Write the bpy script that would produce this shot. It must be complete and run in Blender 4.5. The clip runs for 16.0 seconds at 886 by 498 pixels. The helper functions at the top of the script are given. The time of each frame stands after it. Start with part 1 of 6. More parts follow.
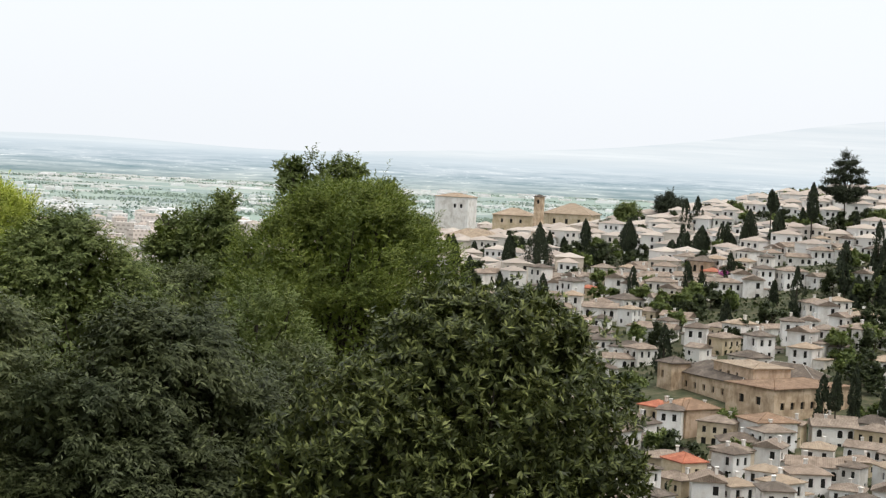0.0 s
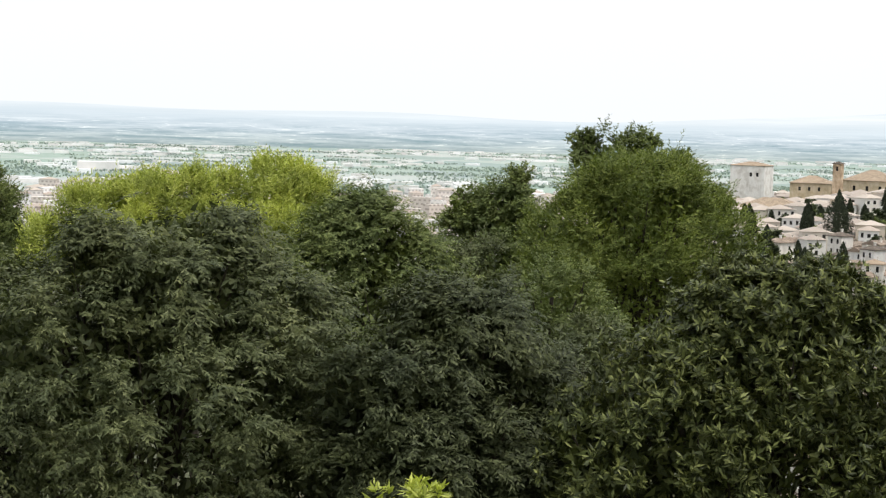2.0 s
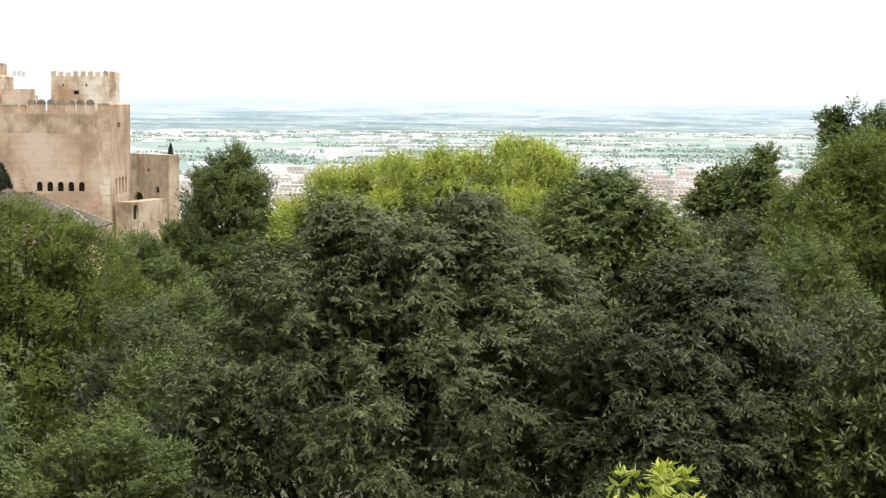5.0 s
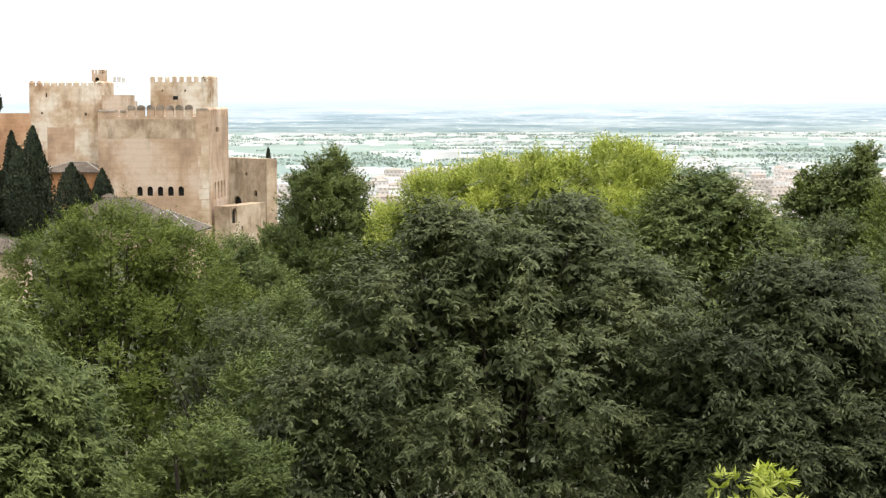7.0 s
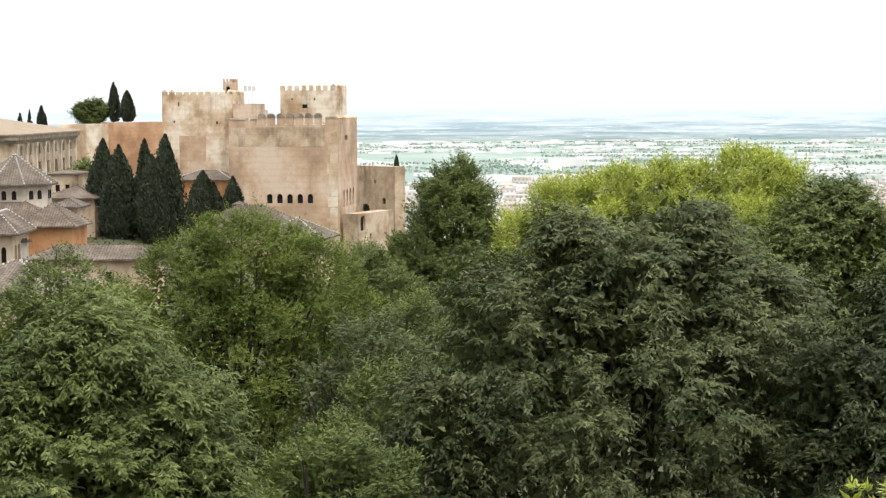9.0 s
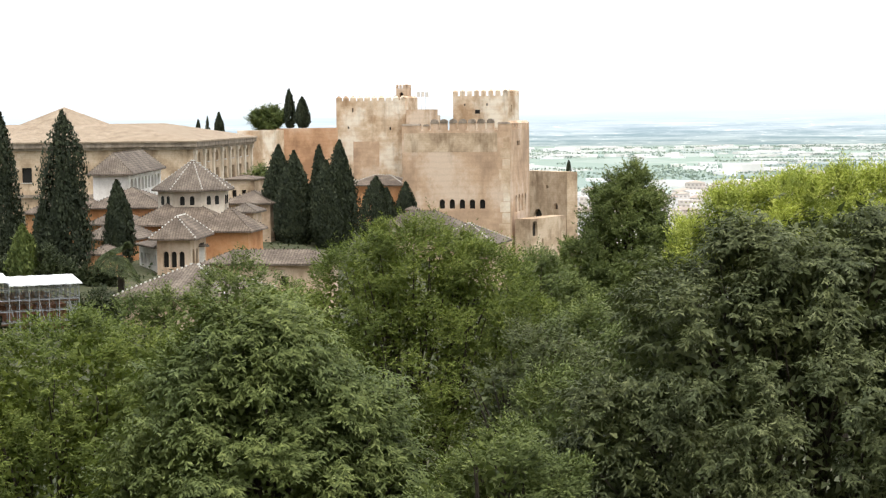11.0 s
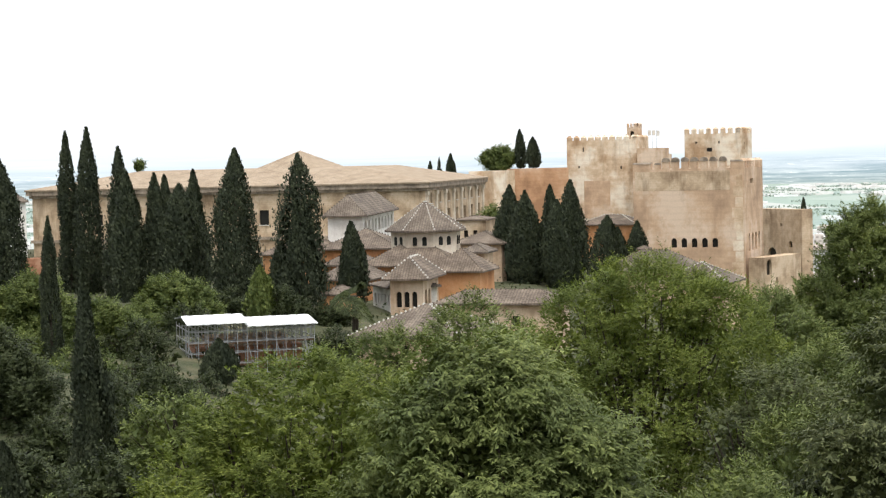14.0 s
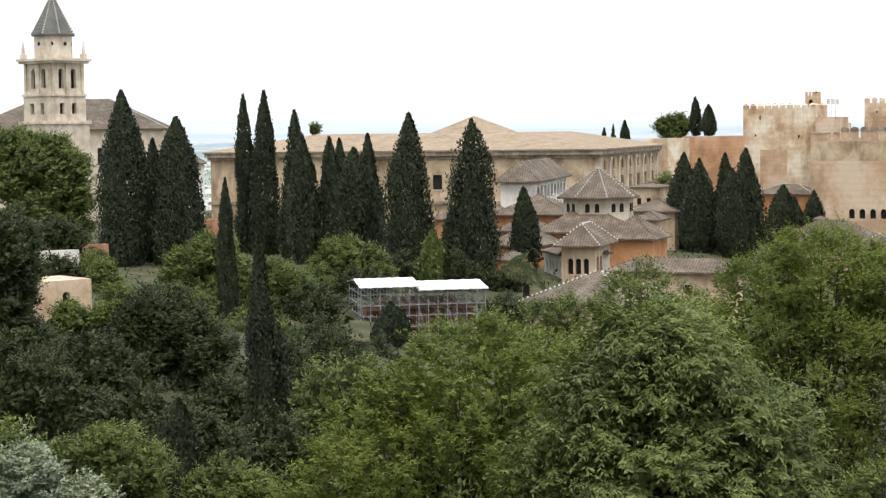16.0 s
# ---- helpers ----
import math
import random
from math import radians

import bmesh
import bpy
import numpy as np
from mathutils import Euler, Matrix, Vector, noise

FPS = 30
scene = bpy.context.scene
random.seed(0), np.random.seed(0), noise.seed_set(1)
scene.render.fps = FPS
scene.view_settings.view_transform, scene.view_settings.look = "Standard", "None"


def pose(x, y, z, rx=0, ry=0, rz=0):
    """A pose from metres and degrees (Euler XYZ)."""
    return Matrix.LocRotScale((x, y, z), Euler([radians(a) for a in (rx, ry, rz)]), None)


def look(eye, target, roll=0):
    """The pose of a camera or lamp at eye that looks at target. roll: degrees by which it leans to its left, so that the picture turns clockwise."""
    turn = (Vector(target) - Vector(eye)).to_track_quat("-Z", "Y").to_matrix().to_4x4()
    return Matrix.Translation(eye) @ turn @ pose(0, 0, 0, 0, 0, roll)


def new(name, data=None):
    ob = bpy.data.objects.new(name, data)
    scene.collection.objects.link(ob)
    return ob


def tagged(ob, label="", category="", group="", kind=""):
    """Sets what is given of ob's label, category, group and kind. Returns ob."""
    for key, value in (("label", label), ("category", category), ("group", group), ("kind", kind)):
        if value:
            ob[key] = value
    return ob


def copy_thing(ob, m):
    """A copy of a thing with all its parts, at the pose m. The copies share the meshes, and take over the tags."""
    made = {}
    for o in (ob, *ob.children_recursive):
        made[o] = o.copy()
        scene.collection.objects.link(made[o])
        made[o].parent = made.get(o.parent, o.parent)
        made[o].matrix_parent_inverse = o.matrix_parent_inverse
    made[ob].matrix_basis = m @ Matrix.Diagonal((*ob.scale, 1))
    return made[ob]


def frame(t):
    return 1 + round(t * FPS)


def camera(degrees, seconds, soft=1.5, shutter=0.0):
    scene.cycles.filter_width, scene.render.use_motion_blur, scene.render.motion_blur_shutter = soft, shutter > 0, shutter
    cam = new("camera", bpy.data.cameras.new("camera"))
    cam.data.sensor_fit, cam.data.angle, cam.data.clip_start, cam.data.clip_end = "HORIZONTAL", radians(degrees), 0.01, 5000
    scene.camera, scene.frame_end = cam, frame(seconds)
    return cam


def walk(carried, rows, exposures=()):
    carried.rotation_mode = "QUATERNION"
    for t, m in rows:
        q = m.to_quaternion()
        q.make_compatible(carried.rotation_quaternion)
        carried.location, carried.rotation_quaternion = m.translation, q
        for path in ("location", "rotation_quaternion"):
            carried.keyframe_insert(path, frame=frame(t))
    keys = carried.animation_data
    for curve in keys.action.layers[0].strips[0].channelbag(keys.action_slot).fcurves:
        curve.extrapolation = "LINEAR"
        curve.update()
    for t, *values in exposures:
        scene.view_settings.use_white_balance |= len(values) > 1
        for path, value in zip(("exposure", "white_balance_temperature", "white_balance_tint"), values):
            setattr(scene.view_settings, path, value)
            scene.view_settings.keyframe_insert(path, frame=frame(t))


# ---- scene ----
# ---------------------------------------------------------------- camera
cam = camera(27.53, 16.0, soft=1.3)
EYE = Vector((0.0, 0.0, 80.0))


def aim(az, pitch, roll):
    a, p = radians(az), radians(pitch)
    way = Vector((math.sin(a) * math.cos(p), math.cos(a) * math.cos(p), math.sin(p)))
    return look(EYE, EYE + 100 * way, roll)


# seconds, bearing, pitch, roll: the camera stands on a terrace and pans to the left
PAN = [
    (0, 26.93, -2.79, 2.90),
    (0.5, 24.58, -3.06, 2.56),
    (1, 21.96, -3.45, 2.00),
    (1.5, 20.00, -3.74, 1.54),
    (2, 17.65, -4.04, 1.56),
    (2.5, 16.26, -4.04, 1.73),
    (3, 15.01, -4.45, 1.51),
    (3.5, 12.86, -4.67, 0.75),
    (4, 11.17, -4.72, 0.30),
    (4.5, 10.43, -4.70, 0.36),
    (7, 6.85, -4.63, -0.20),
    (7.5, 5.67, -4.57, -0.41),
    (8, 5.04, -4.45, -0.44),
    (8.5, 3.85, -4.41, -0.47),
    (9, 2.80, -4.37, -0.40),
    (11.3, -3.02, -4.05, -0.78),
    (11.5, -3.19, -3.96, -0.90),
    (12, -4.97, -3.80, -1.07),
    (12.5, -6.83, -3.76, -1.31),
    (13, -7.73, -3.62, -1.37),
    (13.5, -8.90, -3.33, -1.15),
    (14, -9.96, -2.77, -1.35),
    (14.5, -11.00, -3.46, -0.82),
    (15, -12.83, -4.09, -0.51),
    (15.5, -15.08, -4.41, -0.83),
    (16, -15.43, -3.75, -0.72),
]
walk(cam, [(t, aim(a, p, r)) for t, a, p, r in PAN],
     [(0, -0.02, 6500, 10), (1.5, 0.02, 6500, 10), (3.5, 0.35, 6500, 10), (7, 0.43, 6500, 10), (12.5, 0.36, 6500, 10), (16, 0.25, 6500, 10)])

# ---------------------------------------------------------------- light
world = bpy.data.worlds.new("overcast_sky")
scene.world = world
world.use_nodes = True
wn, wl = world.node_tree.nodes, world.node_tree.links
bg = wn["Background"]
sky = wn.new("ShaderNodeTexSky")
sky.sky_type, sky.sun_disc = "NISHITA", False
sky.sun_elevation, sky.sun_rotation = radians(70), radians(151)
sky.dust_density, sky.ozone_density = 4.0, 1.0
haze = wn.new("ShaderNodeMixRGB")
haze.inputs[0].default_value = 0.8
haze.inputs[2].default_value = (10.5, 10.9, 11.4, 1)
wl.new(sky.outputs[0], haze.inputs[1])
wl.new(haze.outputs[0], bg.inputs[0])
bg.inputs[1].default_value = 0.108
sun_data = bpy.data.lights.new("sun", "SUN")
sun_data.energy, sun_data.angle, sun_data.color = 2.9, radians(40), (1.0, 0.96, 0.9)
sun = new("sun", sun_data)
sun.matrix_world = look((0, 0, 300), (-22, 40, 170))

# ---------------------------------------------------------------- materials


def ramp(nt, fac, stops):
    r = nt.nodes.new("ShaderNodeValToRGB")
    while len(r.color_ramp.elements) < len(stops):
        r.color_ramp.elements.new(0.5)
    for e, (p, c) in zip(r.color_ramp.elements, stops):
        e.position, e.color = p, (*c, 1)
    nt.links.new(fac, r.inputs[0])
    return r.outputs[0]


def noise_tex(nt, scale, detail=4, rough=0.6, coords=None, kind="ShaderNodeTexNoise"):
    n = nt.nodes.new(kind)
    n.inputs["Scale"].default_value = scale
    if kind == "ShaderNodeTexNoise":
        n.inputs["Detail"].default_value, n.inputs["Roughness"].default_value = detail, rough
    if coords is not None:
        nt.links.new(coords, n.inputs["Vector"])
    return n


def mixed(nt, mode, fac, a, b):
    m = nt.nodes.new("ShaderNodeMixRGB")
    m.blend_type = mode
    for i, v in zip((0, 1, 2), (fac, a, b)):
        if isinstance(v, bpy.types.NodeSocket):
            nt.links.new(v, m.inputs[i])
        else:
            m.inputs[i].default_value = v if i == 0 else (*v, 1)
    return m.outputs[0]


def material(name, rough=0.8, metal=0.0):
    m = bpy.data.materials.new(name)
    m.use_nodes = True
    nt = m.node_tree
    b = nt.nodes["Principled BSDF"]
    b.inputs["Roughness"].default_value, b.inputs["Metallic"].default_value = rough, metal
    b.inputs["Specular IOR Level"].default_value = 0.3
    return m, nt, b


def bumped(nt, b, height, strength, distance):
    n = nt.nodes.new("ShaderNodeBump")
    n.inputs["Strength"].default_value, n.inputs["Distance"].default_value = strength, distance
    nt.links.new(height, n.inputs["Height"])
    nt.links.new(n.outputs[0], b.inputs["Normal"])


def plaster(name, dark, mid, light, scale=0.35, streak=0.5, rows=0.0, vary=0.25):
    """A weathered wall: blotches, drips, fine grain, and courses of rammed earth where rows is set."""
    m, nt, b = material(name, 0.92)
    co = nt.nodes.new("ShaderNodeNewGeometry").outputs["Position"]
    big = noise_tex(nt, scale, 6, 0.65, co)
    col = ramp(nt, big.outputs[0], [(0.38, dark), (0.5, mid), (0.6, light)])
    mp = nt.nodes.new("ShaderNodeMapping")
    mp.inputs["Scale"].default_value = (0.45, 0.45, 0.1)
    nt.links.new(co, mp.inputs[0])
    drip = noise_tex(nt, 1.0, 5, 0.7, mp.outputs[0])
    dr = ramp(nt, drip.outputs[0], [(0.36, (0.5, 0.46, 0.42)), (0.5, (1, 1, 1))])
    col = mixed(nt, "MULTIPLY", streak, col, dr)
    fine = noise_tex(nt, 6.0, 4, 0.7, co)
    col = mixed(nt, "MULTIPLY", 0.35, col, ramp(nt, fine.outputs[0], [(0.3, (0.7, 0.68, 0.65)), (0.7, (1.1, 1.1, 1.1))]))
    if rows:
        w = nt.nodes.new("ShaderNodeTexWave")
        w.bands_direction = "Z"
        w.inputs["Scale"].default_value, w.inputs["Distortion"].default_value = rows, 2.5
        nt.links.new(co, w.inputs["Vector"])
        col = mixed(nt, "MULTIPLY", 0.11, col, ramp(nt, w.outputs[0], [(0.1, (0.6, 0.58, 0.55)), (0.4, (1, 1, 1))]))
    rnd = nt.nodes.new("ShaderNodeObjectInfo").outputs["Random"]
    col = mixed(nt, "MULTIPLY", vary, col, ramp(nt, rnd, [(0.0, (0.7, 0.66, 0.6)), (0.5, (1, 1, 1)), (1.0, (1.0, 0.9, 0.78))]))
    nt.links.new(col, b.inputs["Base Color"])
    bumped(nt, b, fine.outputs[0], 0.4, 0.05)
    return m


def tiles(name, dark, mid, light, vary=0.4):
    """Old clay barrel tiles, laid in ribs down the slope, with lichen."""
    m, nt, b = material(name, 0.9)
    tc = nt.nodes.new("ShaderNodeTexCoord")
    co = nt.nodes.new("ShaderNodeNewGeometry").outputs["Position"]
    big = noise_tex(nt, 0.5, 5, 0.7, co)
    col = ramp(nt, big.outputs[0], [(0.3, dark), (0.5, mid), (0.7, light)])
    vor = noise_tex(nt, 4.2, coords=co, kind="ShaderNodeTexVoronoi")
    col = mixed(nt, "MULTIPLY", 0.55, col, ramp(nt, vor.outputs["Color"], [(0.0, (0.6, 0.55, 0.52)), (1.0, (1.2, 1.15, 1.1))]))
    w = nt.nodes.new("ShaderNodeTexWave")
    w.inputs["Scale"].default_value = 1.1
    w.bands_direction = "X"
    nt.links.new(tc.outputs["Object"], w.inputs["Vector"])
    col = mixed(nt, "MULTIPLY", 0.45, col, ramp(nt, w.outputs[0], [(0.05, (0.35, 0.33, 0.3)), (0.5, (1, 1, 1))]))
    rnd = nt.nodes.new("ShaderNodeObjectInfo").outputs["Random"]
    col = mixed(nt, "MULTIPLY", vary, col, ramp(nt, rnd, [(0.0, (0.55, 0.5, 0.46)), (0.45, (1, 0.92, 0.85)), (1.0, (1.25, 1.0, 0.8))]))
    nt.links.new(col, b.inputs["Base Color"])
    bumped(nt, b, vor.outputs["Distance"], 0.7, 0.1)
    return m


def plain(name, colour, rough=0.7, metal=0.0, grain=3.0, amount=0.4):
    m, nt, b = material(name, rough, metal)
    co = nt.nodes.new("ShaderNodeNewGeometry").outputs["Position"]
    n = noise_tex(nt, grain, 5, 0.7, co)
    c = mixed(nt, "MULTIPLY", amount, colour, ramp(nt, n.outputs[0], [(0.3, (0.55, 0.55, 0.55)), (0.7, (1.2, 1.2, 1.2))]))
    nt.links.new(c, b.inputs["Base Color"])
    bumped(nt, b, n.outputs[0], 0.3, 0.03)
    return m


def foliage(name, dark, mid, light, patch=0.5, through_leaf=0.25, rough=0.55):
    """Leaves: each its own shade, with larger patches of older and younger growth."""
    m, nt, b = material(name, rough)
    b.inputs["Specular IOR Level"].default_value = 0.14
    geo = nt.nodes.new("ShaderNodeNewGeometry")
    col = ramp(nt, geo.outputs["Random Per Island"], [(0.0, dark), (0.55, mid), (1.0, light)])
    n = noise_tex(nt, patch * 1.6, 4, 0.65, geo.outputs["Position"])
    col = mixed(nt, "MULTIPLY", 0.9, col, ramp(nt, n.outputs[0], [(0.36, (0.74, 0.77, 0.74)), (0.64, (1.25, 1.2, 1.0))]))
    nt.links.new(col, b.inputs["Base Color"])
    t = nt.nodes.new("ShaderNodeBsdfTranslucent")
    nt.links.new(mixed(nt, "MULTIPLY", 1.0, col, (1.1, 1.2, 0.6)), t.inputs[0])
    mix = nt.nodes.new("ShaderNodeMixShader")
    mix.inputs[0].default_value = through_leaf
    nt.links.new(b.outputs[0], mix.inputs[1])
    nt.links.new(t.outputs[0], mix.inputs[2])
    nt.links.new(mix.outputs[0], nt.nodes["Material Output"].inputs[0])
    return m


TAPIAL = plaster("rammed_earth", (0.42, 0.29, 0.195), (0.58, 0.405, 0.27), (0.7, 0.55, 0.42), 0.14, 0.3, 0.35, 0.1)
TAPIAL_OLD = plaster("worn_rammed_earth", (0.45, 0.3, 0.18), (0.66, 0.51, 0.36), (0.82, 0.73, 0.6), 0.16, 0.45, 0.3, 0.1)
TAPIAL_RED = plaster("reddish_rammed_earth", (0.36, 0.2, 0.11), (0.52, 0.3, 0.17), (0.6, 0.4, 0.26), 0.15, 0.3, 0.4, 0.05)
WORN_CAP = plaster("lichened_coping", (0.2, 0.165, 0.13), (0.32, 0.26, 0.2), (0.42, 0.35, 0.28), 0.8, 0.4, 0, 0.1)
ORANGE = plaster("ochre_render", (0.45, 0.21, 0.09), (0.56, 0.28, 0.13), (0.6, 0.33, 0.17), 0.3, 0.4, 0, 0.1)
BUFF = plaster("buff_render", (0.46, 0.33, 0.22), (0.6, 0.45, 0.32), (0.66, 0.52, 0.39), 0.4, 0.5, 0, 0.1)
STONE = plaster("dressed_stone", (0.37, 0.27, 0.18), (0.53, 0.4, 0.27), (0.64, 0.51, 0.37), 0.35, 0.7, 0.9, 0.1)
PALE = plaster("pale_stone", (0.52, 0.45, 0.36), (0.66, 0.57, 0.46), (0.74, 0.67, 0.57), 0.5, 0.45, 0, 0.1)
WHITE = plaster("whitewash", (0.66, 0.63, 0.58), (0.8, 0.78, 0.74), (0.84, 0.83, 0.8), 0.3, 0.35, 0, 0.35)
CREAM = plaster("cream_render", (0.52, 0.42, 0.28), (0.64, 0.54, 0.38), (0.7, 0.6, 0.46), 0.3, 0.4, 0, 0.3)
TILE = tiles("old_clay_tile", (0.085, 0.072, 0.06), (0.145, 0.123, 0.102), (0.24, 0.21, 0.175), 0.25)
TILE_WARM = tiles("sunned_clay_tile", (0.19, 0.125, 0.08), (0.29, 0.2, 0.135), (0.4, 0.29, 0.2))
TILE_BUFF = tiles("bleached_clay_tile", (0.27, 0.212, 0.15), (0.36, 0.292, 0.215), (0.44, 0.37, 0.285), 0.15)
TILE_TOWN = tiles("dusty_clay_tile", (0.17, 0.138, 0.11), (0.27, 0.225, 0.182), (0.39, 0.335, 0.275), 0.22)
TILE_RED = tiles("red_clay_tile", (0.3, 0.1, 0.06), (0.42, 0.15, 0.09), (0.5, 0.22, 0.13), 0.2)
SLATE = tiles("grey_glazed_tile", (0.1, 0.105, 0.1), (0.15, 0.155, 0.15), (0.2, 0.2, 0.19), 0.1)
MORTAR = plain("lime_mortar", (0.62, 0.6, 0.55), 0.9, 0, 4, 0.3)
GLASS = plain("dark_pane", (0.025, 0.024, 0.022), 0.25, 0, 2, 0.5)
WOOD = plain("brown_wood", (0.13, 0.075, 0.04), 0.75, 0, 5, 0.5)
BARK = plain("bark", (0.06, 0.048, 0.036), 0.95, 0, 6, 0.7)
STEEL = plain("galvanised_steel", (0.42, 0.43, 0.44), 0.5, 0.6, 5, 0.3)
SHEET = plain("white_roof_sheet", (0.86, 0.87, 0.88), 0.5, 0, 0.6, 0.08)
BRICK = plaster("red_brickwork", (0.27, 0.12, 0.07), (0.36, 0.18, 0.11), (0.44, 0.25, 0.16), 0.7, 0.4, 2.5, 0.1)

L_DARK = foliage("dark_leaf", (0.028, 0.037, 0.016), (0.042, 0.055, 0.025), (0.072, 0.088, 0.043), 0.7, 0.1, 0.5)
L_ASH = foliage("grey_green_leaf", (0.054, 0.066, 0.03), (0.088, 0.104, 0.048), (0.16, 0.178, 0.092), 0.7, 0.18, 0.5)
# the ash leaf darkened by a third: shade put into the colour
L_ASH_SHADE = foliage("shaded_grey_green_leaf", (0.036, 0.045, 0.021), (0.058, 0.07, 0.033), (0.11, 0.126, 0.066), 0.7, 0.15, 0.5)
L_ELM = foliage("fresh_green_leaf", (0.082, 0.108, 0.027), (0.126, 0.158, 0.04), (0.205, 0.24, 0.07), 0.4, 0.28)
L_MID = foliage("mid_green_leaf", (0.078, 0.102, 0.036), (0.12, 0.15, 0.054), (0.2, 0.235, 0.092), 0.4, 0.22)
L_LIME = foliage("yellow_green_leaf", (0.22, 0.26, 0.06), (0.36, 0.4, 0.1), (0.52, 0.55, 0.18), 0.5, 0.35)
L_LOQ = foliage("loquat_leaf", (0.024, 0.031, 0.011), (0.064, 0.078, 0.026), (0.19, 0.21, 0.078), 0.8, 0.14, 0.42)
L_CYP = foliage("cypress_green", (0.024, 0.031, 0.02), (0.034, 0.044, 0.028), (0.056, 0.067, 0.042), 0.6, 0.08, 0.6)
L_PINE = foliage("pine_green", (0.06, 0.085, 0.028), (0.1, 0.13, 0.042), (0.17, 0.2, 0.07), 0.3, 0.15)
L_OLIVE = foliage("silver_leaf", (0.13, 0.16, 0.12), (0.24, 0.28, 0.22), (0.38, 0.42, 0.35), 0.8, 0.2)
L_PALM = foliage("palm_leaf", (0.055, 0.07, 0.035), (0.085, 0.105, 0.055), (0.14, 0.16, 0.085), 0.5, 0.2)
# leaf colours paled and blued: distance haze painted into them
L_FAR_HAZE = foliage("hazed_far_leaf", (0.22, 0.28, 0.28), (0.26, 0.32, 0.31), (0.3, 0.35, 0.34), 0.02, 0.1)
BLOOM = foliage("magenta_bloom", (0.3, 0.05, 0.25), (0.45, 0.1, 0.4), (0.6, 0.2, 0.5), 0.8, 0.3)

# ---------------------------------------------------------------- ground: one sheet out to the horizon
D_KNOTS = (0, 12, 30, 60, 110, 170, 260, 340, 480, 640, 800, 1100, 1500, 5200)
A_KNOTS = (-60, -24, -8, 1, 8, 18, 27, 41, 60, 180)
HEIGHTS = (
    (77.5, 71, 65, 64, 67.6, 67.5, 66, 66, 58, 40, 20, 4, 0, 0),
    (77.5, 71, 65, 63, 67.4, 66, 65.5, 66, 58, 40, 20, 4, 0, 0),
    (77.5, 70, 62, 57, 58, 64, 66, 63, 54, 30, 12, 2, 0, 0),
    (77.5, 70, 62, 56, 52, 56, 59, 55, 40, 20, 8, 1, 0, 0),
    (77.5, 70, 62, 56, 50, 46, 42, 34, 22, 12, 6, 1, 0, 0),
    (77.5, 70, 62, 54, 46, 36, 26, 22, 20, 20, 16, 3, 0, 0),
    (77.5, 70, 62, 53, 42, 30, 23, 29, 40, 48, 44, 10, 0, 0),
    (77.5, 70, 62, 53, 42, 30, 22, 31, 50, 70, 74, 24, 2, 0),
    (77.5, 70, 62, 53, 42, 30, 20, 28, 50, 74, 84, 60, 20, 0),
    # unseen hill behind the camera, steepened to cut sky light on the trees
    (77.5, 80, 89, 108, 134, 158, 178, 184, 176, 140, 100, 60, 20, 0))
HT = np.array(HEIGHTS, float)


def smooth_interp(v, knots, vals):
    i = int(min(max(np.searchsorted(knots, v) - 1, 0), len(knots) - 2))
    s = min(max((v - knots[i]) / (knots[i + 1] - knots[i]), 0), 1)
    if vals.ndim > 1:
        s = s * s * (3 - 2 * s)
    return vals[i] * (1 - s) + vals[i + 1] * s


def ground_z(x, y):
    d = math.hypot(x, y)
    a = math.degrees(math.atan2(x, y))
    if a < -60:
        a = 60 + (-60 - a)
    z = float(smooth_interp(d, D_KNOTS, smooth_interp(a, A_KNOTS, HT)))
    bump = min(d / 40, 1) * max(0.0, 1 - d / 1500)
    return z + bump * (1.2 * noise.noise((x / 30, y / 30, 0)) + 0.4 * noise.noise((x / 8, y / 8, 3)))


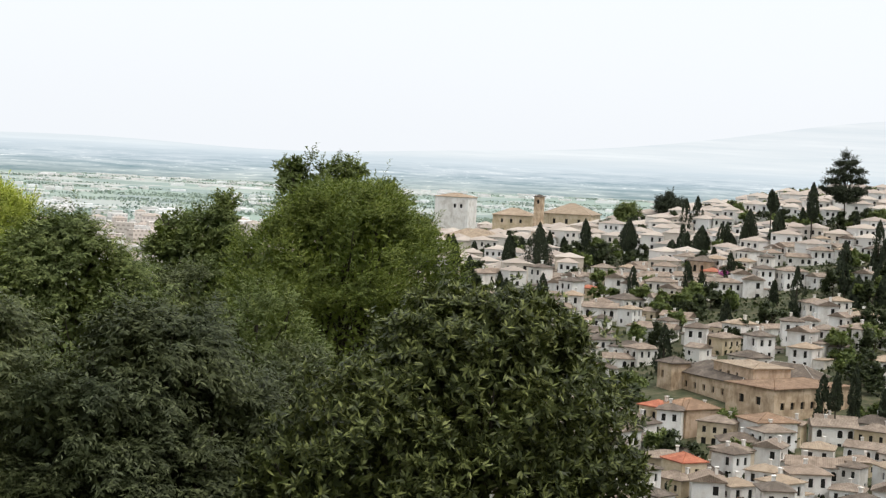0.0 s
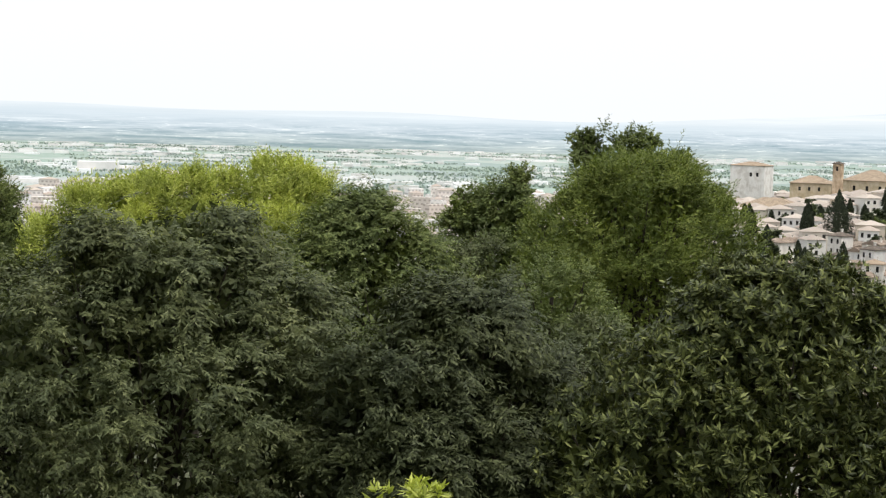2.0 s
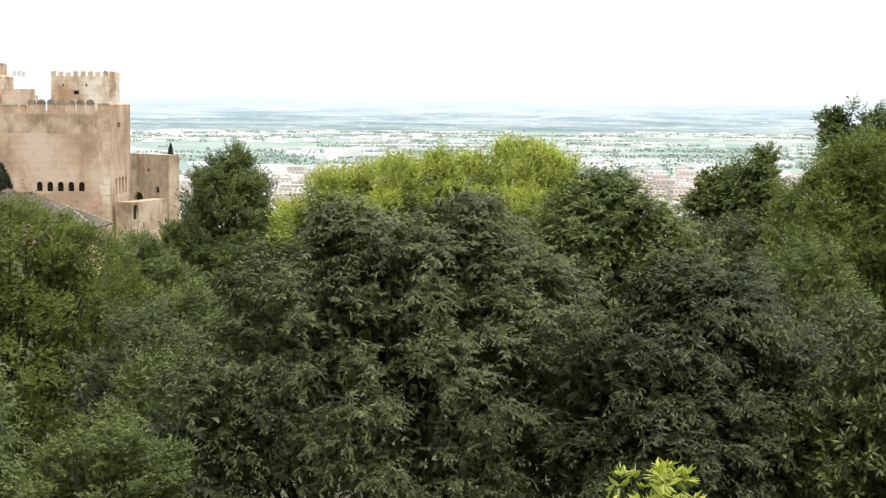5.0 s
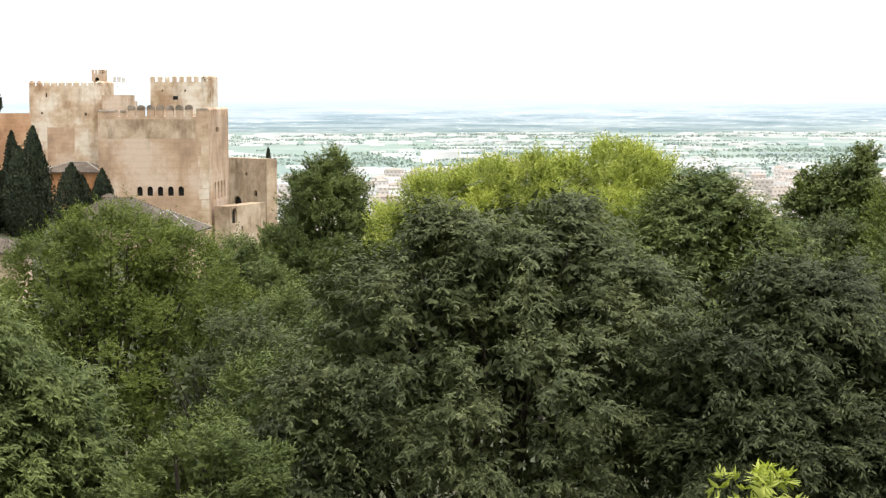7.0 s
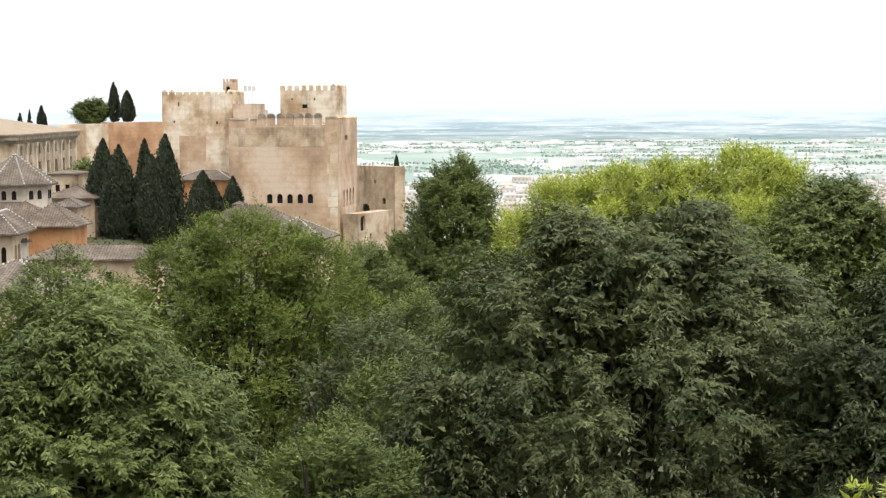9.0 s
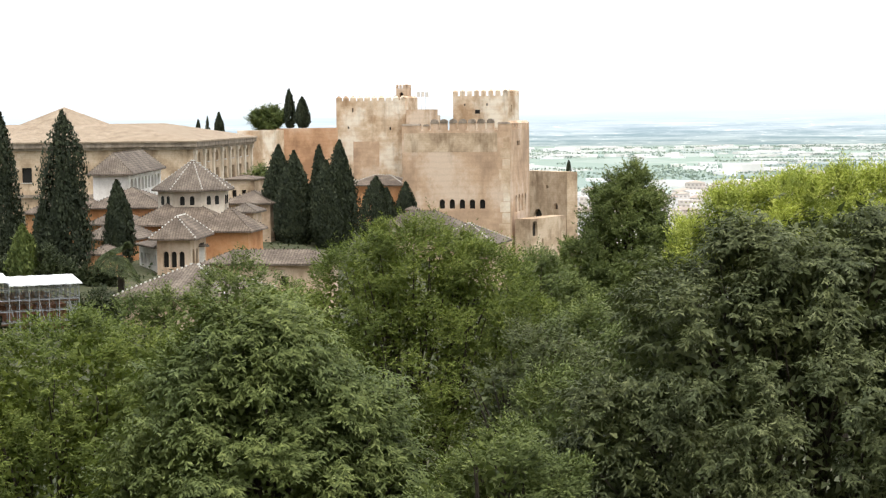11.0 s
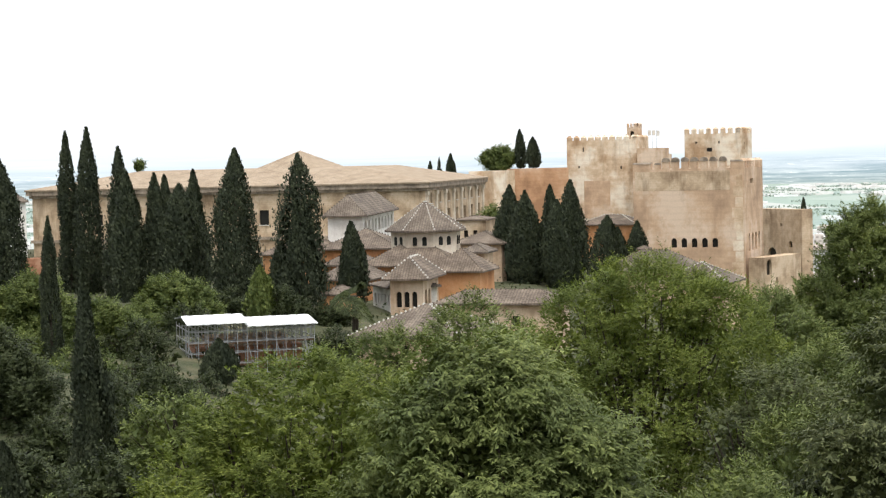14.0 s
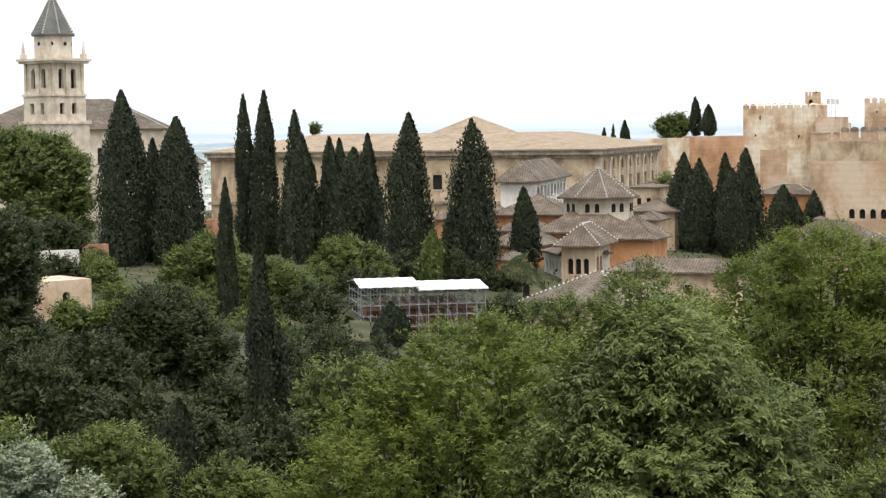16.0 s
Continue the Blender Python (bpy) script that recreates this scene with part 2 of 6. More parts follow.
def make_ground():
    m, nt, b = material("land", 0.97)
    co = nt.nodes.new("ShaderNodeNewGeometry").outputs["Position"]
    fine = noise_tex(nt, 0.35, 8, 0.7, co)
    near = ramp(nt, fine.outputs[0], [(0.3, (0.03, 0.037, 0.017)), (0.5, (0.06, 0.066, 0.032)), (0.72, (0.15, 0.12, 0.075))])
    mp = nt.nodes.new("ShaderNodeMapping")
    mp.inputs["Scale"].default_value, mp.inputs["Rotation"].default_value = (1, 0.45, 1), (0, 0, radians(24))
    nt.links.new(co, mp.inputs[0])
    cell = noise_tex(nt, 0.0065, coords=mp.outputs[0], kind="ShaderNodeTexVoronoi")
    sep = nt.nodes.new("ShaderNodeSeparateColor")
    nt.links.new(cell.outputs["Color"], sep.inputs[0])
    # field greens lightened and greyed towards blue: haze put into the colour
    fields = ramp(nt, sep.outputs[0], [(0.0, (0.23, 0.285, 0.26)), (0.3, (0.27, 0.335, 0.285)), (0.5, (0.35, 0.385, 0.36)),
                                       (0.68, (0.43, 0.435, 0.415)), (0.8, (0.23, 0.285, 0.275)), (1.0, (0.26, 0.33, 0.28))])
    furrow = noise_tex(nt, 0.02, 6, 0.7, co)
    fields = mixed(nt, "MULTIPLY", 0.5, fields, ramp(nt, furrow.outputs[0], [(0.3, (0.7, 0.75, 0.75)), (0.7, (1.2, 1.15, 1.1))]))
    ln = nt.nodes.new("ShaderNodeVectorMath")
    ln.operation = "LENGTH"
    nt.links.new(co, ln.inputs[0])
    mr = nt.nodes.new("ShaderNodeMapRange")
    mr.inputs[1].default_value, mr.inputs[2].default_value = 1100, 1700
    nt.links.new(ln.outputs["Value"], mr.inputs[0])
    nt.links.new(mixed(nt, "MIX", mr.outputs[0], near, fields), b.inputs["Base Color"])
    bumped(nt, b, fine.outputs[0], 0.6, 0.3)
    radii = [0.0] + [4 * 1.075 ** k for k in range(99)]
    radii = [r for r in radii if r < 4900] + [4950.0]
    n_a = 240
    verts = [(0, 0, ground_z(0, 0))]
    for r in radii[1:]:
        for k in range(n_a):
            a = 2 * math.pi * k / n_a
            x, y = r * math.sin(a), r * math.cos(a)
            verts.append((x, y, ground_z(x, y)))
    faces = [(0, 1 + (k + 1) % n_a, 1 + k) for k in range(n_a)]
    for j in range(len(radii) - 2):
        p, q = 1 + j * n_a, 1 + (j + 1) * n_a
        faces += [(p + k, p + (k + 1) % n_a, q + (k + 1) % n_a, q + k) for k in range(n_a)]
    me = bpy.data.meshes.new("ground")
    me.from_pydata(verts, [], faces)
    me.polygons.foreach_set("use_smooth", [True] * len(faces))
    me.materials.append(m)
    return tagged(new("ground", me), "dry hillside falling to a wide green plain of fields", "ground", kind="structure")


make_ground()

# ---------------------------------------------------------------- distant hills with painted haze


def make_backdrop():
    """Far ranges round the plain, self-lit, with painted haze: paler and bluer with height."""
    m = bpy.data.materials.new("painted_far_haze")
    m.use_nodes = True
    nt = m.node_tree
    co = nt.nodes.new("ShaderNodeNewGeometry").outputs["Position"]
    sp = nt.nodes.new("ShaderNodeSeparateXYZ")
    nt.links.new(co, sp.inputs[0])
    mp = nt.nodes.new("ShaderNodeMapping")
    mp.inputs["Scale"].default_value = (0.0016, 0.0016, 0.05)
    nt.links.new(co, mp.inputs[0])
    n = noise_tex(nt, 1.0, 6, 0.65, mp.outputs[0])
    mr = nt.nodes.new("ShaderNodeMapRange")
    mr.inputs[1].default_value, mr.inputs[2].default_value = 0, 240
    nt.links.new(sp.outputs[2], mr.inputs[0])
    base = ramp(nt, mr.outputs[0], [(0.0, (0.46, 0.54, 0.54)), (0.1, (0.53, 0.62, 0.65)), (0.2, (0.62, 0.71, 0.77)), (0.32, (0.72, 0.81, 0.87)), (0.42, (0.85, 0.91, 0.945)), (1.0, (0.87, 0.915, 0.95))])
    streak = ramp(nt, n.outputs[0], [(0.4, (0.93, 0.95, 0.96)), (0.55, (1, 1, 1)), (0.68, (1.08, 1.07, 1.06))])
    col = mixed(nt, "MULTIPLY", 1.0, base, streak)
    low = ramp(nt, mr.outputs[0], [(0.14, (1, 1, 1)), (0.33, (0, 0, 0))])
    for scale, stops in (((0.0045, 0.0045, 0.13), [(0.38, (0.68, 0.76, 0.78)), (0.5, (1, 1, 1)), (0.66, (1.3, 1.25, 1.2))]),
                         ((0.022, 0.022, 0.3), [(0.3, (0.72, 0.8, 0.82)), (0.45, (1, 1, 1)), (0.6, (1.0, 1.0, 1.0)), (0.68, (1.75, 1.6, 1.5))])):
        mp2 = nt.nodes.new("ShaderNodeMapping")
        mp2.inputs["Scale"].default_value = scale
        nt.links.new(co, mp2.inputs[0])
        n2 = noise_tex(nt, 1.0, 4, 0.65, mp2.outputs[0])
        col = mixed(nt, "MULTIPLY", low, col, ramp(nt, n2.outputs[0], stops))
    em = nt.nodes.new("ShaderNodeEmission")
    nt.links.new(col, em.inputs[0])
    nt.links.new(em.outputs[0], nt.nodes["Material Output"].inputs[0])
    verts, faces = [], []
    n_a = 360
    for k in range(n_a + 1):
        a = 360 * k / n_a - 180
        ridge = 95 + 25 * noise.noise((a / 9, 0, 5)) + 150 * math.exp(-((a - 44) / 11) ** 2) + 30 * math.exp(-((a + 22) / 14) ** 2)
        s, c = math.sin(radians(a)), math.cos(radians(a))
        for r, z in ((4880, -20), (4880, ridge * 0.55), (4900, ridge), (4930, -20)):
            verts.append((r * s, r * c, z))
    for k in range(n_a):
        p = 4 * k
        faces += [(p + j, p + j + 1, p + j + 5, p + j + 4) for j in range(3)]
    me = bpy.data.meshes.new("backdrop")
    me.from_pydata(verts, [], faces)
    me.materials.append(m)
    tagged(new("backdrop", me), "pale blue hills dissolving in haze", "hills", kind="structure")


make_backdrop()

# ---------------------------------------------------------------- building helpers


def part(name, bm, mat, parent, label=""):
    me = bpy.data.meshes.new(name)
    bm.to_mesh(me)
    bm.free()
    me.materials.append(mat)
    ob = new(name, me)
    ob.parent = parent
    return tagged(ob, label)


def thing(name, label, category, at, yaw=0, group="", kind=""):
    ob = new(name)
    ob.matrix_basis = pose(*at, 0, 0, yaw)
    return tagged(ob, label, category, group, kind)


def box(bm, x0, y0, z0, x1, y1, z1, taper=0.0):
    t = taper
    v = [bm.verts.new(p) for p in ((x0, y0, z0), (x1, y0, z0), (x1, y1, z0), (x0, y1, z0),
                                   (x0 + t, y0 + t, z1), (x1 - t, y0 + t, z1), (x1 - t, y1 - t, z1), (x0 + t, y1 - t, z1))]
    for f in ((3, 2, 1, 0), (4, 5, 6, 7), (0, 1, 5, 4), (1, 2, 6, 5), (2, 3, 7, 6), (3, 0, 4, 7)):
        bm.faces.new([v[i] for i in f])


def wall_panel(bm, m, length, height, openings, depth):
    """A wall face in the plane y = 0 of m with real openings (u, v, w, h, arched), each with its reveals."""
    us = sorted({0.0, length, *[o[0] for o in openings], *[o[0] + o[2] for o in openings]})
    vs = sorted({0.0, height, *[o[1] for o in openings], *[o[1] + o[3] for o in openings]})

    def face(pts):
        bm.faces.new([bm.verts.new(m @ Vector(p)) for p in pts])
    for u0, u1 in zip(us, us[1:]):
        for v0, v1 in zip(vs, vs[1:]):
            cu, cv = (u0 + u1) / 2, (v0 + v1) / 2
            if not any(o[0] < cu < o[0] + o[2] and o[1] < cv < o[1] + o[3] for o in openings):
                face(((u0, 0, v0), (u1, 0, v0), (u1, 0, v1), (u0, 0, v1)))
    for u, v, w, h, arched in openings:
        r = min(w / 2, h / 2)
        if arched:
            arc = [(u + w / 2 - w / 2 * math.cos(math.pi * k / 8), v + h - r + r * math.sin(math.pi * k / 8)) for k in range(9)]
            face([(u, 0, v + h)] + [(a, 0, c) for a, c in arc[:5]][::1])
            face([(u + w, 0, v + h)] + [(a, 0, c) for a, c in arc[4:]][::-1])
            rim = [(u, v), *arc, (u + w, v)]
        else:
            rim = [(u, v), (u, v + h), (u + w, v + h), (u + w, v)]
        for (a, c), (e, g) in zip(rim, rim[1:] + rim[:1]):
            face(((a, 0, c), (e, 0, g), (e, depth, g), (a, depth, c)))


def side_frames(L, W):
    return {"f": (Matrix.Identity(4), L), "r": (pose(L, 0, 0, 0, 0, 90), W),
            "b": (pose(L, W, 0, 0, 0, 180), L), "l": (pose(0, W, 0, 0, 0, 270), W)}


def walls(parent, L, W, H, openings, mat, depth=0.35, pane=GLASS, frames=None, name="wall", sill=False):
    """Four wall faces with their openings, a floor plate and the panes set back in the reveals."""
    bm = bmesh.new()
    for key, (m, length) in side_frames(L, W).items():
        wall_panel(bm, m, length, H, openings.get(key, []), depth)
    for z in (0, H - 0.01):
        bm.faces.new([bm.verts.new(p) for p in ((0, 0, z), (L, 0, z), (L, W, z), (0, W, z))])
    bmesh.ops.recalc_face_normals(bm, faces=bm.faces)
    part(name, bm, mat, parent)
    for key, (m, length) in side_frames(L, W).items():
        for u, v, w, h, arched in openings.get(key, []):
            bm = bmesh.new()
            box(bm, u - 0.02, depth - 0.03, v - 0.02, u + w + 0.02, depth + 0.06, v + h + 0.02)
            bmesh.ops.transform(bm, matrix=m, verts=bm.verts)
            win = part("window", bm, pane, parent)
            if frames:
                bm = bmesh.new()
                t = min(0.09, w * 0.12)
                box(bm, u + w / 2 - t / 2, depth - 0.09, v, u + w / 2 + t / 2, depth - 0.03, v + h)
                box(bm, u, depth - 0.09, v, u + t, depth - 0.03, v + h)
                box(bm, u + w - t, depth - 0.09, v, u + w, depth - 0.03, v + h)
                box(bm, u, depth - 0.09, v + h * 0.6, u + w, depth - 0.034, v + h * 0.6 + t)
                bmesh.ops.transform(bm, matrix=m, verts=bm.verts)
                part("frame", bm, frames, win)
            if sill:
                bm = bmesh.new()
                box(bm, u - 0.12, -0.1, v - 0.12, u + w + 0.12, 0.05, v)
                bmesh.ops.transform(bm, matrix=m, verts=bm.verts)
                part("sill", bm, MORTAR, win)


def roof(parent, x0, y0, x1, y1, z, rise, mat, over=0.5, hip=True, mortar=False, gable_axis="x", lip=0.18, ridge=True):
    """A tiled hip or gable roof with eaves that overhang, a thick edge and ridge tiles."""
    x0, y0, x1, y1 = x0 - over, y0 - over, x1 + over, y1 + over
    w, l = min(x1 - x0, y1 - y0) / 2, 0
    along_x = (x1 - x0) >= (y1 - y0) if hip else gable_axis == "x"
    cx, cy = (x0 + x1) / 2, (y0 + y1) / 2
    if along_x:
        run = (y1 - y0) / 2 if hip else 0
        a, b = (min(x0 + run, cx), cy, z + rise), (max(x1 - run, cx), cy, z + rise)
    else:
        run = (x1 - x0) / 2 if hip else 0
        a, b = (cx, min(y0 + run, cy), z + rise), (cx, max(y1 - run, cy), z + rise)
    bm = bmesh.new()
    low = [bm.verts.new(p) for p in ((x0, y0, z - lip), (x1, y0, z - lip), (x1, y1, z - lip), (x0, y1, z - lip))]
    top = [bm.verts.new(p) for p in ((x0, y0, z), (x1, y0, z), (x1, y1, z), (x0, y1, z))]
    A, B = bm.verts.new(a), bm.verts.new(b)
    bm.faces.new(low[::-1])
    for k in range(4):
        bm.faces.new((low[k], low[(k + 1) % 4], top[(k + 1) % 4], top[k]))
    if along_x:
        bm.faces.new((top[0], top[1], B, A)), bm.faces.new((top[2], top[3], A, B))
        bm.faces.new((top[1], top[2], B)), bm.faces.new((top[3], top[0], A))
        hips = [((x0, y0), a), ((x0, y1), a), ((x1, y0), b), ((x1, y1), b)]
    else:
        bm.faces.new((top[1], top[2], B, A)), bm.faces.new((top[3], top[0], A, B))
        bm.faces.new((top[0], top[1], A)), bm.faces.new((top[2], top[3], B))
        hips = [((x0, y0), a), ((x1, y0), a), ((x0, y1), b), ((x1, y1), b)]
    ob = part("roof", bm, mat, parent)
    bm = bmesh.new()
    lines = [(Vector(a), Vector(b))] + ([(Vector((*h, z)), Vector(p)) for h, p in hips] if hip else [])
    for p, q in lines:
        n = int((q - p).length / 0.42)
        for k in range(n):
            c = p.lerp(q, (k + 0.5) / n)
            s = 0.08
            box(bm, c.x - s, c.y - s, c.z - 0.04, c.x + s, c.y + s, c.z + 0.1, 0.03)
    if ridge and len(bm.verts):
        tagged(part("ridge_tiles", bm, MORTAR if mortar else mat, ob), kind="stuff")
    else:
        bm.free()
    return ob


def merlons(parent, L, W, H, size, gap, height, mat, sides="frbl", thick=0.7, cap=True):
    """Battlements: each merlon a block with a pointed cap."""
    for key, (m, length) in side_frames(L, W).items():
        if key not in sides:
            continue
        n = max(1, int((length + gap) / (size + gap)))
        step = (length - size) / max(1, n - 1)
        for k in range(n):
            bm = bmesh.new()
            u = k * step
            box(bm, u, 0, H, u + size, thick, H + height)
            if cap:
                box(bm, u - 0.02, -0.02, H + height, u + size + 0.02, thick + 0.02, H + height + size * 0.4, size * 0.36)
            bmesh.ops.transform(bm, matrix=m, verts=bm.verts)
            part("merlon", bm, mat, parent)


def row_of(n, u0, u1, v, w, h, arched=False):
    return [(u0 + (u1 - u0) * (k + 0.5) / n - w / 2, v, w, h, arched) for k in range(n)]

# ---------------------------------------------------------------- trees


def unit(v):
    return v / np.maximum(np.linalg.norm(v, axis=1, keepdims=True), 1e-9)


def leaf_object(name, base, way, length, width, mat, parent, rng, fold=0.25, facing=None, loose=0.5, slim=False):
    """One mesh of many leaves: each a folded blade from its stalk to its tip."""
    n = len(base)
    aim_up = rng.normal(size=(n, 3)) if facing is None else facing + rng.normal(size=(n, 3)) * loose
    side = unit(np.cross(aim_up, way))
    up = np.cross(way, side)
    ln = (length * rng.uniform(0.7, 1.25, n))[:, None]
    wd = (width * rng.uniform(0.7, 1.25, n))[:, None]
    mid = base + way * ln * 0.45
    if slim:
        v = np.stack([base - side * wd * 0.3, mid + side * wd * 0.6, base + way * ln - up * wd * 0.5], 1)
        shape = np.array([0, 1, 2])
    else:
        v = np.stack([base, mid + side * wd / 2 - up * wd * fold, base + way * ln - up * wd * 0.5, mid - side * wd / 2 - up * wd * fold], 1)
        shape = np.array([0, 1, 2, 0, 2, 3])
    k = v.shape[1]
    me = bpy.data.meshes.new(name)
    me.vertices.add(k * n)
    me.vertices.foreach_set("co", v.astype(np.float32).ravel())
    tri = (np.arange(n)[:, None] * k + shape).ravel()
    me.loops.add(len(tri))
    me.loops.foreach_set("vertex_index", tri.astype(np.int32))
    me.polygons.add(len(tri) // 3)
    me.polygons.foreach_set("loop_start", np.arange(0, len(tri), 3, dtype=np.int32))
    me.update(calc_edges=True)
    me.materials.append(mat)
    ob = new(name, me)
    ob.parent = parent
    return ob


def limb(bm, pts, r0, r1, sides=7):
    """A tapered, bent limb through pts."""
    rings = []
    for k, p in enumerate(pts):
        r = r0 + (r1 - r0) * k / (len(pts) - 1)
        d = (pts[min(k + 1, len(pts) - 1)] - pts[max(k - 1, 0)]).normalized()
        q = d.to_track_quat("Z", "Y")
        rings.append([bm.verts.new(p + q @ Vector((r * math.cos(2 * math.pi * j / sides), r * math.sin(2 * math.pi * j / sides), 0))) for j in range(sides)])
    for a, b in zip(rings, rings[1:]):
        for j in range(sides):
            bm.faces.new((a[j], a[(j + 1) % sides], b[(j + 1) % sides], b[j]))
    bm.faces.new(rings[-1])


def broadleaf(label, centre, lobes, mat, seed, leaves=30000, length=0.13, width=0.045, bough=0.45, per=11, droop=0.5,
              out=1.0, category="tree", name="tree", trunk_r=0.16, inner=0.1, spread=1.0, group="", ragged=0.16, sprays=18, style="shelf", joined=False, skirt=True):
    """A tree with a bent trunk, limbs to every lobe of the crown and leaves in sprays on many boughs.
    lobes: offsets from centre and radii, in metres."""
    rng = np.random.default_rng(seed)
    cx, cy, cz = centre
    gz = ground_z(cx, cy)
    slim = style != "whorl"
    if skirt and style != "whorl":
        more, small = (1.4, 0.82) if style == "fine" else (1.6, 0.92)
        leaves, length, width = int(leaves * more), length * small, width * small
    if skirt:
        # the lower boughs, in shade
        wide, deep = max(abs(l[0]) + l[3] for l in lobes), min(l[2] - l[5] for l in lobes)
        lobes = list(lobes) + [(0, 0, deep + 0.1, wide * 0.72, wide * 0.66, 1.1), (0.2, 0, deep - 1.1, wide * 0.55, wide * 0.5, 1.1)]
    root = thing(name, label, category, (cx, cy, gz), 0, group)
    cen = Vector((0, 0, cz - gz))
    bm = bmesh.new()
    fork = Vector((rng.normal() * 0.2, rng.normal() * 0.2, max(0.6, cen.z * 0.45, cen.z + 0.8 * min(l[2] for l in lobes) - (1.5 if skirt else 0.4))))
    limb(bm, [Vector((0, 0, -0.4)), Vector((0.1, 0.05, fork.z * 0.5)), fork], trunk_r * 1.3, trunk_r)
    trunk = part("trunk", bm, BARK, root)
    bm = bmesh.new()
    for ox, oy, oz, rx, ry, rz in lobes:
        tip = cen + Vector((ox, oy, oz))
        mid = fork.lerp(tip, 0.5) + Vector(rng.normal(size=3)) * 0.15
        limb(bm, [fork, mid, tip], trunk_r * 0.8, trunk_r * 0.3)
        for _ in range(2 if joined else 7):
            d = Vector(unit(rng.normal(size=(1, 3)))[0])
            e = tip + Vector((d.x * rx, d.y * ry, abs(d.z) * rz)) * 0.8
            limb(bm, [mid, mid.lerp(e, 0.55) + Vector(rng.normal(size=3)) * 0.12, e], trunk_r * 0.35, 0.012, 5)
        if not joined:
            tagged(part("limb", bm, BARK, root), kind="stuff")
            bm = bmesh.new()
    if joined:
        tagged(part("limb", bm, BARK, root), kind="stuff")
    else:
        bm.free()
    L = np.array(lobes, float)
    area = L[:, 3] * L[:, 4] + L[:, 3] * L[:, 5] + L[:, 4] * L[:, 5]
    share = area / area.sum()
    # boughs: billows over the outside of the crown, with hollows between them
    nb = max(14, int(leaves / (per * sprays)))
    want = nb * 5
    pick = rng.choice(len(lobes), want, p=share)
    d = unit(rng.normal(size=(want, 3)))
    d[:, 2] = np.where(d[:, 2] < -0.6, -d[:, 2], d[:, 2])
    at = L[pick, :3] + d * L[pick, 3:]
    depth = np.stack([np.linalg.norm((at - l[:3]) / l[3:], axis=1) for l in L], 1)
    depth[np.arange(want), pick] = 9
    outside = depth.min(1) > 0.84
    wave = 0.75 / max(bough, 0.12)
    lump = np.array([noise.noise((p[0] * wave + seed, p[1] * wave, p[2] * wave * 1.3)) for p in at])
    score = lump + rng.uniform(-0.35, 0.35, want) + np.where(outside, 0, -5)
    keep = np.argsort(-score)[:nb]
    pick, d, lump = pick[keep], d[keep], lump[keep]
    rr = rng.uniform(0.84, 1.03, nb) + ragged * (0.2 + 1.0 * lump) + np.where(rng.random(nb) < 0.08, ragged, 0)
    radii = np.maximum(L[pick, 3:] - 0.8 * bough, 0.3 * L[pick, 3:])
    bc = L[pick, :3] + d * radii * rr[:, None]
    bn = unit(d / L[pick, 3:])
    bs = bough * rng.uniform(0.65, 1.35, nb)
    # twigs over each bough
    ns = nb * sprays
    sp = np.repeat(np.arange(nb), sprays)
    z_up = np.array([0, 0, 1.0])
    lift, flat = {"shelf": (0.8, 0.7), "whorl": (0.45, 0.95), "fine": (0.6, 1.05)}[style]
    sd = unit(rng.normal(size=(ns, 3)) * 0.8 + bn[sp] * 0.7 + z_up * lift)
    sc = bc[sp] + sd * bs[sp][:, None] * rng.uniform(0.5, 1.0, (ns, 1)) * np.array([spread * 1.1, spread * 1.1, flat])
    shoot = np.where(rng.random(ns) < 0.05, rng.uniform(0.3, 0.8, ns), 0.0)
    sc += unit(bn[sp] + z_up * 0.7) * (shoot * bs[sp])[:, None]
    # leaves on each twig
    n = ns * per
    li = np.repeat(np.arange(ns), per)
    noise3 = rng.normal(size=(n, 3))
    if style == "whorl":
        base = sc[li] + noise3 * 0.02
        way = unit(sd[li] * 0.5 + unit(np.cross(sd[li], noise3)) + z_up * 0.12)
        face, loose = sd[li] * 0.6 + z_up * 0.5, 0.25
    else:
        rise = 0.15 if style == "shelf" else 0.6
        ta = unit(sd * np.array([1, 1, 0.5]) + bn[sp] * 0.35 + z_up * (rise - droop * 0.4) + rng.normal(size=(ns, 3)) * 0.3)
        tl = bs[sp] * (0.75 if style == "shelf" else 0.85)
        side = unit(np.cross(ta, z_up) + 1e-4)
        s = np.tile((np.arange(per) + 0.5) / per, ns)[:, None]
        turn = np.where(np.arange(n) % 2 == 0, 1.0, -1.0)[:, None]
        base = sc[li] + ta[li] * tl[li][:, None] * (s - 0.45) - z_up * droop * 0.35 * s * s * tl[li][:, None] + noise3 * 0.012
        way = unit(ta[li] * (0.45 + 0.6 * s) + side[li] * turn * 0.8 - z_up * droop * 0.7 + noise3 * 0.28)
        face, loose = sd[li] * 0.9 + z_up * 0.5, 0.28
    z0 = np.array([0, 0, cen.z])
    leaf_object("crown", base + z0, way, length, width, mat, root, rng, facing=face, loose=loose, slim=slim)
    if inner:
        m = int(n * inner * 1.7)
        pk = rng.choice(len(lobes), m, p=share)
        dd = unit(rng.normal(size=(m, 3)))
        b2 = L[pk, :3] + dd * L[pk, 3:] * rng.uniform(0.35, 0.84, (m, 1)) + z0
        leaf_object("inner_leaves", b2, unit(rng.normal(size=(m, 3))), length * 1.7, width * 3.0, mat, root, rng, slim=True)
    return root


